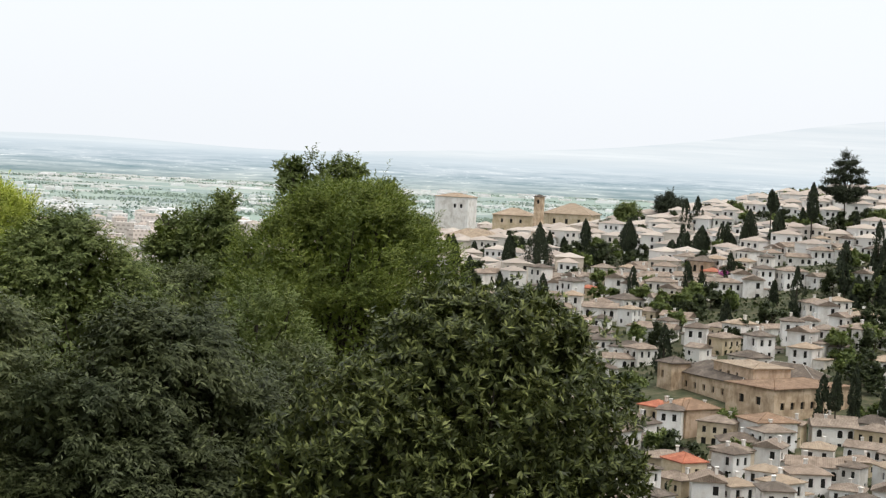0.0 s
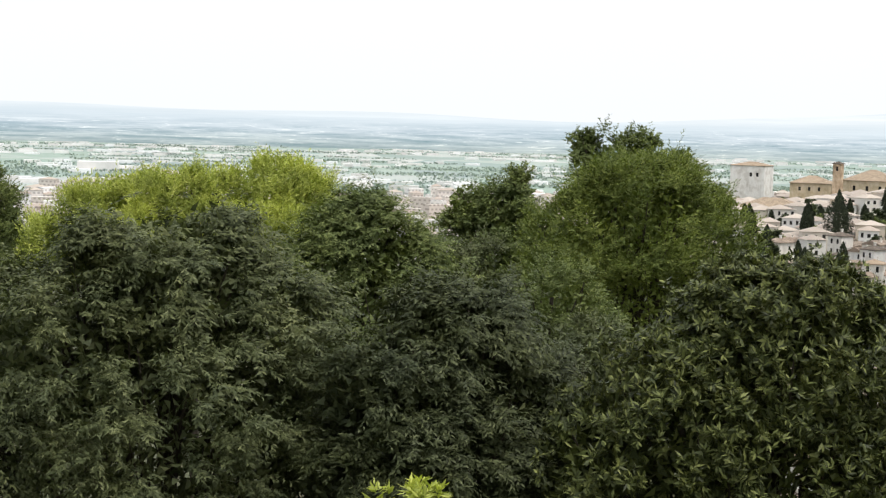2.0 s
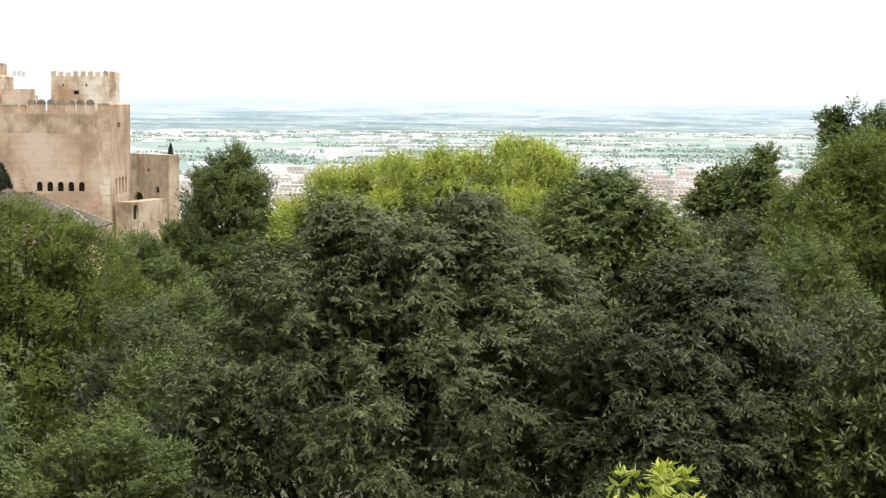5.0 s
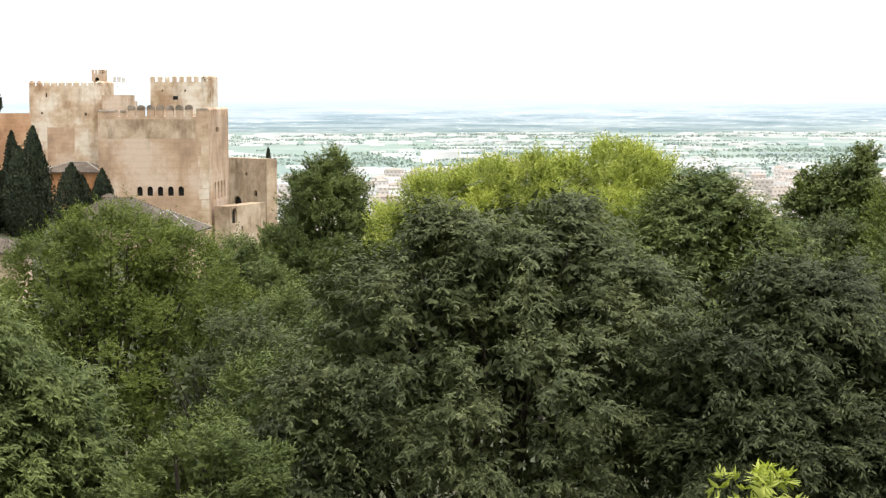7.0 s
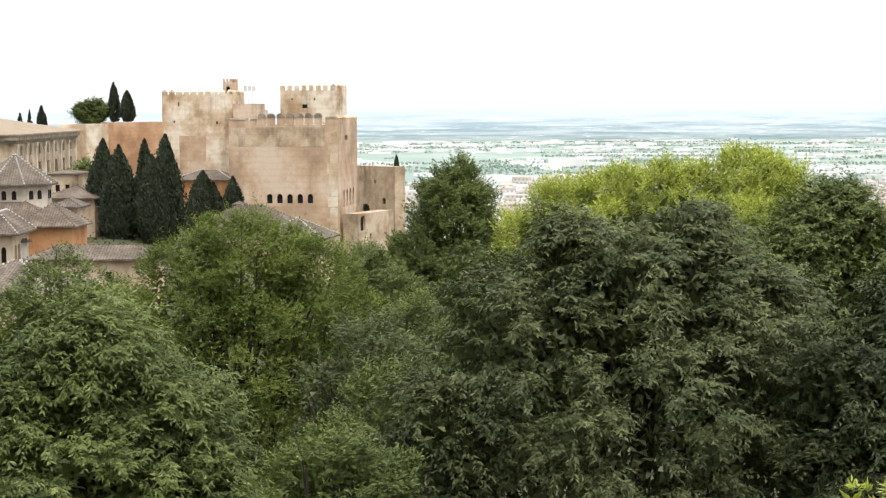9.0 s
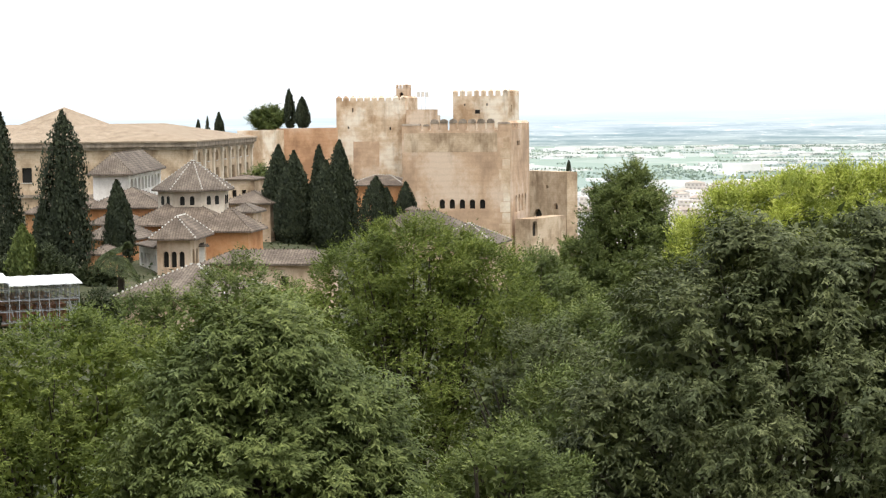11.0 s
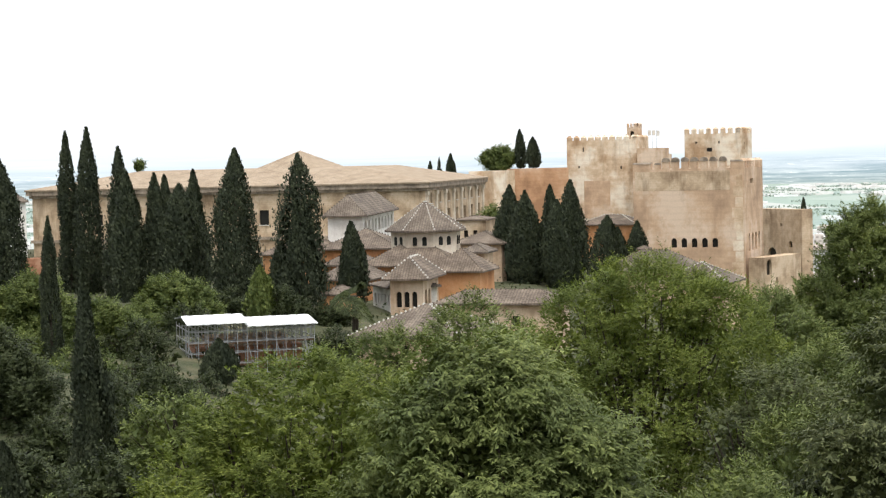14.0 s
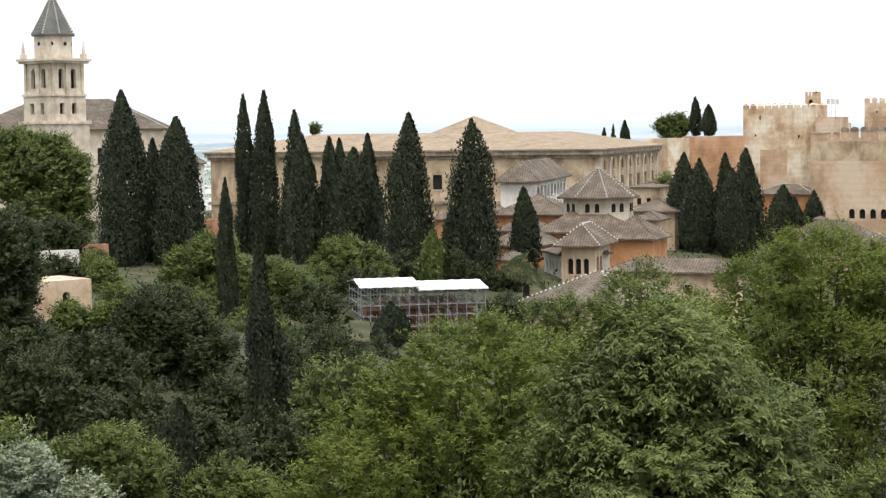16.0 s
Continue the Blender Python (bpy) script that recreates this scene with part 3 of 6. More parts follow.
def cypress(label, base, height, width, seed, mat=L_CYP, leaves=7000, lean=0.0, tip=1.0, group="cypresses", name="cypress", rag=0.25, leaf=0.34):
    """A columnar conifer: flame-like plumes of upright sprays clothe a tapering spindle down to a short bare stem."""
    rng = np.random.default_rng(seed)
    x, y, _ = base
    gz = ground_z(x, y)
    z = base[2] - gz
    if 0 < z < 4:
        height, z = height + z, 0.0
    root = thing(name, label, "cypress tree", (x, y, gz), 0, group)
    bm = bmesh.new()
    limb(bm, [Vector((0, 0, -0.4)), Vector((0, 0, z + height * 0.5)), Vector((lean, 0, z + height * 0.95))], width * 0.09, 0.02)
    part("trunk", bm, BARK, root)
    leaves = int(leaves * 1.7)
    # plumes, then the sprays on each
    nc = max(24, leaves // 70)
    ct = np.sort(rng.beta(1.05, 1.25, nc))
    ca = np.arange(nc) * 2.399 + rng.normal(size=nc) * 0.5
    bulge = np.array([noise.noise((math.cos(q) * 1.2 + seed, math.sin(q) * 1.2, v * height / width * 0.5)) for q, v in zip(ca, ct)])
    who = rng.integers(0, nc, leaves)
    plume = 0.09 * width / height * 4.0
    t = ct[who] + rng.normal(size=leaves) * plume * 0.6
    t = np.where((t > 0.99) | (t < 0), rng.uniform(0.05, 0.9, leaves), t)
    prof = np.minimum(1, 0.6 + t * 2.2) * (1 - t ** (1.8 + 0.9 * tip)) ** 0.95
    prof = np.maximum(prof, 0.03)
    swing = rng.normal(size=leaves)
    a = ca[who] + swing * 0.24 / np.maximum(prof, 0.3)
    r = width / 2 * prof * (1.02 + rag * 2.2 * bulge[who]) * rng.uniform(0.5, 1.0, leaves) ** 0.4
    r *= rng.uniform(0.82, 1.12, nc)[who]
    pts = np.stack([r * np.cos(a) + lean * t, r * np.sin(a), z + t * height * 0.985], 1)
    out = np.stack([np.cos(a), np.sin(a), np.zeros(leaves)], 1)
    way = unit(out * 0.4 * np.minimum(1, prof * 1.6)[:, None] + np.array([0, 0, 1.0]) + rng.normal(size=(leaves, 3)) * 0.25)
    sz = leaf * max(0.45, min(width / 2.4, 1.0))
    leaf_object("foliage", pts, way, sz * 1.05, sz * 0.68, mat, root, rng, slim=True, facing=out + np.stack([-np.sin(a), np.cos(a), np.zeros(leaves)], 1) * np.clip(swing, -1.5, 1.5)[:, None] * 0.7 + np.array([0, 0, 1.0]) * np.clip((t - ct[who]) / plume, -0.5, 1.5)[:, None] * 0.8, loose=0.3)
    return root


def palm(label, base, stem, reach, seed, fronds=34, fruit=False):
    rng = np.random.default_rng(seed)
    x, y, z = base
    gz = ground_z(x, y)
    root = thing("palm", label, "palm tree", (x, y, gz))
    h = z - gz + stem
    bm = bmesh.new()
    limb(bm, [Vector((0, 0, -0.3)), Vector((0.05, 0, h * 0.5)), Vector((0, 0, h))], 0.34, 0.3, 9)
    part("trunk", bm, BARK, root)
    for k in range(fronds):
        az, el = k * 2.4, radians(-35 + 115 * ((k * 0.618) % 1))
        n = 40
        s = np.linspace(0.12, 1, n)
        out = s * reach * math.cos(el) * 0.9 + 0.1
        up = s * reach * math.sin(el) - (s ** 2) * reach * 0.55
        rib = np.stack([np.cos(az) * out, np.sin(az) * out, h + up], 1)
        side = np.array([-math.sin(az), math.cos(az), 0])
        tang = np.gradient(rib, axis=0)
        base_p = np.concatenate([rib, rib, rib])
        way = np.concatenate([unit(unit(tang) * 0.9 + side), unit(unit(tang) * 0.9 - side), unit(tang)])
        leaf_object("frond", base_p, way, reach * 0.2, 0.06, L_PALM, root, rng, 0.1)
    if fruit:
        for k in range(7):
            az = k * 0.9
            bm = bmesh.new()
            for j in range(26):
                c = Vector(rng.normal(size=3)) * 0.1 + Vector((math.cos(az) * 0.5, math.sin(az) * 0.5, h - 0.25 - 0.015 * j))
                bmesh.ops.create_icosphere(bm, subdivisions=1, radius=0.05, matrix=Matrix.Translation(c))
            part("fruit_cluster", bm, ORANGE, root, "hanging cluster of orange dates")
    return root


def lobe(dx, dz, r, dy=0.0, sy=0.9, sz=0.9):
    return (dx, dy, dz, r, r * sy, r * sz)


# ---- trees on the slope below the terrace
broadleaf("loquat tree with whorls of long leathery dark leaves", (13.9, 26.6, 75.4), [lobe(0.5, 0.5, 2.15), lobe(-1.3, -0.2, 1.8), lobe(2.2, -0.2, 1.4), lobe(0.2, -1.3, 2.5), lobe(-2.4, -0.9, 1.4), lobe(1.0, 1.4, 1.2), lobe(-0.2, 1.3, 1.2), lobe(2.7, -1.3, 1.3)],
          L_LOQ, 11, 82000, 0.155, 0.044, 0.36, 12, -0.15, 1.3, name="loquat_tree", inner=0.1, style="whorl", sprays=6)
broadleaf("bright green locust tree with fine feathery leaves", (23.4, 53.1, 76.3), [lobe(0, 0.2, 2.7), lobe(-1.9, -0.4, 2.0), lobe(2.1, -0.3, 2.0), lobe(0.1, -1.8, 3.0), lobe(-0.8, 1.2, 1.5), lobe(1.1, 1.3, 1.4), lobe(-2.6, -2.2, 2.0), lobe(2.7, -2.0, 1.7)],
          L_ELM, 12, 60000, 0.17, 0.06, 0.5, 11, -0.05, 1.0, name="locust_tree", style="fine")
broadleaf("dark slender poplar with leafy spires above the crown", (31.2, 73.7, 77.6), [lobe(-1.3, 1.0, 0.8, sz=1.5), lobe(1.4, 1.1, 0.85, sz=1.5), lobe(0.1, 0, 2.2), lobe(3.0, -0.3, 1.7), lobe(4.6, -1.3, 1.2), lobe(2.0, -1.5, 2.2)],
          L_MID, 13, 26000, 0.2, 0.12, 0.42, 9, 0.1, 1.0, name="poplar_tree", style="fine")
broadleaf("dull green tree with an open uneven crown", (25.1, 70.7, 76.1), [lobe(0, 0, 1.6), lobe(0.6, 1.1, 0.7, sz=1.4), lobe(-1.7, 0.2, 0.9, sz=1.4), lobe(-0.6, -1.2, 2.2), lobe(1.3, -0.9, 1.6)],
          L_MID, 14, 22000, 0.2, 0.11, 0.42, 9, 0.1, 1.0, style="fine")
broadleaf("yellow-green nettle tree with a sunlit flat crown", (10.7, 61.1, 76.1), [lobe(-3.4, -0.1, 1.7), lobe(-1.9, 0.35, 1.6), lobe(-0.3, 0.5, 1.6), lobe(1.2, 0.6, 1.5), lobe(2.5, 1.0, 1.6), lobe(3.6, 0.7, 1.5), lobe(-4.5, -0.9, 1.5), lobe(0, -1.2, 2.6), lobe(4.4, -0.4, 1.4), lobe(1.8, -0.9, 2.3, dy=-1.0), lobe(-2.2, -1.2, 2.2, dy=-0.8)],
          L_LIME, 15, 120000, 0.13, 0.05, 0.45, 11, -0.5, 1.1, style="fine", skirt=False, ragged=0.08)
broadleaf("grey-green ash tree with drooping narrow leaves", (4.8, 30.6, 75.5), [lobe(0.2, 1.2, 1.9), lobe(-1.6, 0.3, 2.0), lobe(1.6, 0.4, 1.8), lobe(0, -1.0, 3.0), lobe(-2.8, -1.0, 1.6), lobe(2.4, -1.2, 1.6), lobe(0.7, 2.0, 1.2), lobe(-0.8, 1.9, 1.1), lobe(-3.4, -2.2, 1.4)],
          L_ASH, 16, 100000, 0.13, 0.045, 0.5, 12, 0.75, 1.0, name="ash_tree")
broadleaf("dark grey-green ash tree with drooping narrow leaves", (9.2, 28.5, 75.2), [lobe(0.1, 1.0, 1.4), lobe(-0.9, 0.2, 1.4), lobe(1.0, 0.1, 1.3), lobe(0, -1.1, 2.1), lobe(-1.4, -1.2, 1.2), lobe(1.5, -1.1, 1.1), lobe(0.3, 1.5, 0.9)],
          L_ASH_SHADE, 17, 60000, 0.13, 0.045, 0.47, 12, 0.75, 1.0, name="ash_tree")
broadleaf("leafy ash tree with a rounded olive-green crown", (11.4, 42.5, 76.4), [lobe(0, 0.4, 1.6), lobe(-1.1, -0.4, 1.5), lobe(1.1, -0.2, 1.5), lobe(0.1, 1.0, 1.0), lobe(0, -1.5, 2.1), lobe(1.6, -1.2, 1.2)],
          L_MID, 18, 46000, 0.14, 0.05, 0.5, 11, 0.6, 1.0, name="ash_tree")
broadleaf("small-leaved grey-green bush between two larger trees", (13.7, 33.3, 75.4), [lobe(0, 0.1, 0.9), lobe(-0.8, -0.5, 0.9), lobe(0.7, -0.5, 0.9), lobe(0, -1.4, 1.4)],
          L_ASH, 19, 20000, 0.1, 0.035, 0.28, 12, 0.2, 1.0, name="bush", category="bush")
broadleaf("dark green tree with upright ragged top", (4.0, 71.9, 74.4), [lobe(0, 0.6, 1.7, sz=1.4), lobe(0.2, 2.3, 0.8, sz=1.6), lobe(-1.3, -0.8, 1.7), lobe(1.3, -0.6, 1.7), lobe(0, -2.0, 2.6), lobe(-0.9, 1.6, 0.7, sz=1.5), lobe(1.0, 1.4, 0.8, sz=1.4)],
          L_MID, 20, 60000, 0.17, 0.07, 0.4, 10, -0.2, 1.0, style="fine", ragged=0.3)
broadleaf("fresh green elm with a fine airy crown", (-3.1, 49.9, 74.2), [lobe(0, 1.0, 2.2), lobe(-1.6, 0.2, 2.1), lobe(1.6, 0.3, 2.1), lobe(0, -1.4, 3.1), lobe(-2.6, -1.5, 1.8), lobe(2.6, -1.6, 1.8), lobe(-1.0, 1.6, 1.3), lobe(1.2, 1.5, 1.2), lobe(0.2, -3.2, 2.8), lobe(-3.0, -0.3, 1.6), lobe(3.1, -0.7, 1.6), lobe(4.0, -1.9, 1.5)],
          L_ELM, 21, 115000, 0.13, 0.045, 0.42, 12, 0.1, 1.0, name="elm_tree", style="fine")
broadleaf("green elm crown beside the fortress tower", (0.2, 62.0, 73.7), [lobe(0, 0.4, 1.4), lobe(-0.9, -0.6, 1.4), lobe(0.9, -0.7, 1.4), lobe(0, -1.9, 1.9)],
          L_MID, 22, 24000, 0.15, 0.055, 0.4, 10, 0.1, 1.0, name="elm_tree", style="fine")
broadleaf("dusky grey-green ash tree with drooping leaves", (-4.5, 30.7, 74.8), [lobe(0, 0.9, 1.5), lobe(-1.1, 0, 1.5), lobe(1.1, -0.1, 1.4), lobe(0, -1.3, 2.3), lobe(1.7, -1.2, 1.2), lobe(-1.8, -1.2, 1.3)],
          L_MID, 23, 66000, 0.13, 0.045, 0.47, 12, 0.75, 1.0, name="ash_tree")
broadleaf("sunlit green nettle tree with a broad sloping crown", (-10.6, 38.6, 73.2), [lobe(0.6, 0.8, 2.0), lobe(-1.4, -0.55, 1.8), lobe(2.3, 0.8, 1.55), lobe(3.4, 0.9, 1.45), lobe(-2.8, -1.9, 1.4), lobe(0.4, -1.4, 2.8), lobe(-1.0, 0.5, 1.1), lobe(-3.4, -3.0, 1.4), lobe(2.0, -0.6, 2.2)],
          L_ELM, 24, 80000, 0.14, 0.05, 0.36, 12, 0.35, 1.0, style="fine")
broadleaf("green tree crown behind the ash trees", (-8.9, 55.3, 73.8), [lobe(0, 0.3, 1.7), lobe(-1.6, -0.3, 1.5), lobe(1.6, -0.2, 1.5), lobe(0, -1.6, 2.3), lobe(-3.0, -0.6, 1.5)],
          L_MID, 25, 34000, 0.15, 0.055, 0.4, 10, 0.1, 1.0, style="fine")
broadleaf("low leafy shrub with pale young shoots", (-0.4, 28.0, 74.2), [lobe(0, 0.3, 0.8), lobe(-0.7, -0.2, 0.7), lobe(0.7, -0.1, 0.7), lobe(0, -0.8, 1.1)],
          L_MID, 26, 16000, 0.11, 0.04, 0.26, 11, 0.1, 1.0, name="shrub", category="shrub", style="fine")
broadleaf("bright young shrub with glossy yellow-green whorls", (4.7, 15.3, 76.2), [lobe(0.05, 0.1, 0.28), lobe(-0.45, 0.0, 0.27), lobe(0.52, -0.05, 0.24), lobe(0, -0.3, 0.4)],
          L_LIME, 27, 2400, 0.12, 0.035, 0.12, 9, -0.6, 1.4, name="shrub", category="shrub", trunk_r=0.03, style="whorl", sprays=5)

for k, (p, mat) in enumerate((((1.5, 46.0, 73.6), L_MID), ((0.8, 36.0, 73.3), L_MID), ((0.4, 40.0, 74.0), L_ASH), ((16.6, 42.9, 75.2), L_MID), ((15.8, 47.4, 75.4), L_ASH))):
    broadleaf("low leafy sapling filling the gap between trees", p, [lobe(0, 0.4, 1.2), lobe(-0.9, -0.3, 1.0), lobe(0.9, -0.4, 1.0), lobe(0, -1.2, 1.5)], mat, 300 + k, 15000, 0.13, 0.05, 0.4, 11, 0.2, 1.0, name="sapling", style="fine")

# ---------------------------------------------------------------- the fortress and palaces


def block(name, label, category, A, B, depth, mat, openings=None, rise=0, roof_mat=TILE, over=0.5, mortar=False, base=None,
          cren=None, hip=True, frames=None, reveal=0.4, group="", gable_axis="x", sill=False):
    """A building with its front from A to B (the tops of the two front corners), standing on the ground.
    Openings are measured from the left end and from the top of the wall."""
    A, B = Vector(A), Vector(B)
    L = math.hypot(B.x - A.x, B.y - A.y)
    yaw = math.degrees(math.atan2(B.y - A.y, B.x - A.x))
    lx, ly = -math.sin(radians(yaw)), math.cos(radians(yaw))
    low = min(ground_z(A.x + lx * s * depth, A.y + ly * s * depth) for s in (0, 0.5, 1))
    low = min(low, ground_z(B.x, B.y), ground_z(B.x + lx * depth, B.y + ly * depth)) - 0.3
    if base is not None:
        low = base
    top = (A.z + B.z) / 2
    H = max(1.5, top - low)
    root = thing(name, label, category, (A.x, A.y, low), yaw, group)
    ops = {k: [(u, H - v - h, w, h, a) for u, v, w, h, a in rows if H - v - h > 0.2] for k, rows in (openings or {}).items()}
    walls(root, L, depth, H, ops, mat, reveal, GLASS, frames, sill=sill)
    if rise:
        roof(root, 0, 0, L, depth, H + 0.18, rise, roof_mat, over, hip, mortar, gable_axis)
    if cren:
        size, gap, height, sides = cren
        merlons(root, L, depth, H, size, gap, height, mat, sides)
    root["wall_height"], root["wall_length"] = H, L
    return root


# great tower with five arched windows in a row
tower = block("fortress_tower", "massive square tan rammed-earth tower with battlements", "tower", (-17.9, 261.4, 78.2), (-2.1, 258.8, 78.1), 16, TAPIAL,
              {"f": row_of(5, 5.1, 12.5, 9.9, 0.82, 1.35, True),
               "r": row_of(4, 2.5, 13.5, 9.4, 1.5, 2.6, True) + row_of(3, 3, 13, 15.8, 1.9, 3.2, True) + [(5, 1.6, 2.6, 0.7, False)]},
              cren=(1.05, 0.45, 0.95, "r"))
H = tower["wall_height"]


def rounded_merlon(parent, u, w, z, h, thick, mat):
    """A merlon with a rounded, lichen-grey coping."""
    bm = bmesh.new()
    box(bm, u, 0.004, z, u + w, thick, z + h * 0.62)
    body = part("merlon", bm, mat, parent)
    bm = bmesh.new()
    n = 8
    arc = [(u - 0.05 + (w + 0.1) * (0.5 - 0.5 * math.cos(math.pi * k / n)), z + h * 0.62 + h * 0.38 * math.sin(math.pi * k / n) ** 0.7) for k in range(n + 1)]
    arc[0], arc[-1] = (u - 0.05, z + h * 0.62), (u + w + 0.05, z + h * 0.62)
    fr, bk = [bm.verts.new((x, -0.05, v)) for x, v in arc], [bm.verts.new((x, thick + 0.05, v)) for x, v in arc]
    bm.faces.new(fr), bm.faces.new(bk[::-1])
    for k in range(n + 1):
        bm.faces.new((fr[k], bk[k], bk[(k + 1) % (n + 1)], fr[(k + 1) % (n + 1)]))
    bmesh.ops.recalc_face_normals(bm, faces=bm.faces)
    part("coping", bm, WORN_CAP, body, "grey lichened coping")


for k in range(7):
    rounded_merlon(tower, 4.3 + 1.37 * k, 1.0, H, 1.65, 0.7, TAPIAL)
for u0, u1, h in ((0.0, 2.7, 1.0), (3.2, 3.95, 0.9), (14.1, 15.85, 1.15)):
    bm = bmesh.new()
    box(bm, u0, 0.004, H, u1, 0.8, H + h - 0.25)
    par = part("parapet", bm, TAPIAL, tower)
    bm = bmesh.new()
    box(bm, u0 - 0.04, -0.05, H + h - 0.25, u1 + 0.04, 0.85, H + h, 0.06)
    part("coping", bm, WORN_CAP, par, "grey lichened coping")
# pale patched corner and string course of the great tower
for k in range(14):
    z = H - 1.0 - 1.55 * k
    w = 0.9 + 0.75 * ((k * 0.618) % 1)
    bm = bmesh.new()
    box(bm, 15.79 - w, -0.022, z - 1.45, 15.79, 0.1, z)
    part("quoin", bm, TAPIAL_OLD, tower, "pale worn corner stones")
bm = bmesh.new()
box(bm, 0.3, -0.016, H - 3.1, 14.0, 0.1, H - 0.35)
part("band", bm, STONE, tower, "greyer weathered band below the battlements")

block("fortress_wall", "worn tan curtain wall beside the great tower", "wall", (0.1, 290.0, 71.3), (6.3, 280.9, 71.5), 2, STONE, {"f": [(5.4, 2.2, 0.5, 0.5, False), (2.0, 6.0, 2.2, 2.4, True), (7.6, 4.9, 0.9, 1.0, True)]})
block("fortress_wall", "low rammed-earth buttress wall with a dark doorway", "wall", (0.6, 258.0, 65.0), (5.8, 267.9, 65.8), 2.5, STONE, {"f": [(0.6, -0.2 + 0.5, 1.5, 2.2, True), (3.4, 3.0, 0.6, 0.8, False)]})
homage = block("fortress_tower", "tall weathered keep with patched ochre and grey plaster", "tower", (-40.1, 382.9, 83.7), (-25.3, 381.2, 83.8), 15, TAPIAL_OLD,
               {"f": [(3.4, 1.5, 0.3, 0.9, False), (11.4, 5.6, 0.4, 0.6, False), (2.4, 5.4, 0.35, 0.5, False)], "r": [(6, 4, 1, 1.6, True)]}, cren=(1.15, 0.35, 0.55, "fr"))
bm = bmesh.new()
Hh = homage["wall_height"]
box(bm, 3.6, -0.07, Hh - 16.5, 9.2, -0.005, Hh - 8.6)
part("brick_patch", bm, TAPIAL, homage, "patch of orange brick repair")
block("fortress_tower", "plain ochre turret joining the keep", "tower", (-24.7, 375.2, 81.7), (-19.9, 374.5, 81.8), 9, TAPIAL)
block("fortress_tower", "square battlemented tower with one small window", "tower", (-16.2, 404.7, 84.8), (-4.1, 402.0, 84.7), 12, TAPIAL_OLD,
      {"f": [(5.0, 3.1, 1.2, 0.85, False), (2.5, 1.7, 0.35, 0.5, False), (7.6, 1.7, 0.35, 0.5, False)], "r": [(4, 2.0, 1.0, 1.6, True)]}, cren=(1.0, 0.6, 1.0, "fr"))
block("bell_turret", "slim brick bell turret with small battlements", "tower", (-30.6, 428.9, 87.0), (-27.9, 428.1, 87.0), 2.6, TAPIAL,
      {"f": [(0.8, 0.9, 1.0, 1.7, True)]}, cren=(0.38, 0.35, 0.8, "fr"), reveal=0.8)
block("fortress_wall", "long reddish rammed-earth curtain wall", "wall", (-49.6, 368.7, 78.3), (-39.1, 376.0, 78.0), 3, TAPIAL_RED)
block("fortress_wall", "long tan curtain wall below the keep", "wall", (-53.2, 348.0, 77.9), (-48.1, 358.8, 78.0), 3, TAPIAL_OLD)
block("palace_range", "low orange range with a grey tiled roof at the tower's foot", "palace", (-26.6, 270.7, 69.8), (-18.3, 268.4, 70.0), 6, ORANGE, None, 1.4, TILE, mortar=True)

# three pennants on thin poles by the turret
for k, (p, h) in enumerate((((-25.8, 431.2, 82.9), 3.4), ((-24.8, 431.3, 82.9), 3.4), ((-23.8, 431.3, 82.8), 3.4))):
    root = thing("flagpole", "thin flagpole with a small limp flag", "flagpole", (p[0], p[1], p[2] - 6), 0, "flags on the keep")
    bm = bmesh.new()
    limb(bm, [Vector((0, 0, 0)), Vector((0, 0, 4.5)), Vector((0, 0, 6 + h))], 0.06, 0.04, 6)
    part("pole", bm, STEEL, root)
    bm = bmesh.new()
    box(bm, 0.05, -0.03, 6 + h - 1.3, 0.75, 0.03, 6 + h - 0.1, 0.015)
    part("flag", bm, MORTAR, root)
block("fortress_tower", "hidden lower terrace of the keep", "tower", (-27.4, 424.1, 80.6), (-21.4, 423.5, 80.5), 10, TAPIAL_OLD)

# renaissance palace
PA, PB = (-119.3, 285.0, 76.7), (-52.8, 285.1, 76.4)
ren = block("renaissance_palace", "large square stone palace with pilasters and low tiled roofs", "palace", PA, PB, 63, STONE,
            {"r": row_of(7, 1.5, 61, 4.6, 2.6, 4.2) + row_of(7, 1.5, 61, 1.5, 1.8, 1.8, True),
             "f": [(11, 4.0, 1.2, 1.8, False), (31.5, 3.8, 2.0, 2.6, False), (39, 3.8, 1.6, 2.4, False), (5, 2.6, 1.0, 1.5, False), (8, 6.0, 1.0, 1.6, False), (45.5, 3.8, 1.4, 2.2, False)]}, sill=True)
Hr, Lr = ren["wall_height"], ren["wall_length"]
for z, d, h in ((Hr - 0.7, 0.8, 0.7), (Hr - 1.15, 0.4, 0.42), (Hr - 8.6, 0.35, 0.5)):
    bm = bmesh.new()
    box(bm, -d, -d, z, Lr + d, 63 + d, z + h)
    part("cornice", bm, WORN_CAP, ren, "dark weathered stone cornice")
for k in range(8):
    y = 1.0 + k * 8.6
    bm = bmesh.new()
    box(bm, Lr - 0.1, y - 0.55, Hr - 7.9, Lr + 0.35, y + 0.55, Hr - 1.2)
    box(bm, Lr - 0.1, y - 0.8, Hr - 1.9, Lr + 0.5, y + 0.8, Hr - 1.25)
    box(bm, Lr - 0.1, y - 0.8, Hr - 8.0, Lr + 0.5, y + 0.8, Hr - 7.3)
    part("pilaster", bm, PALE, ren, "pale stone pilaster")
bm = bmesh.new()
o, inn, rise = 1.0, 14.0, 3.0
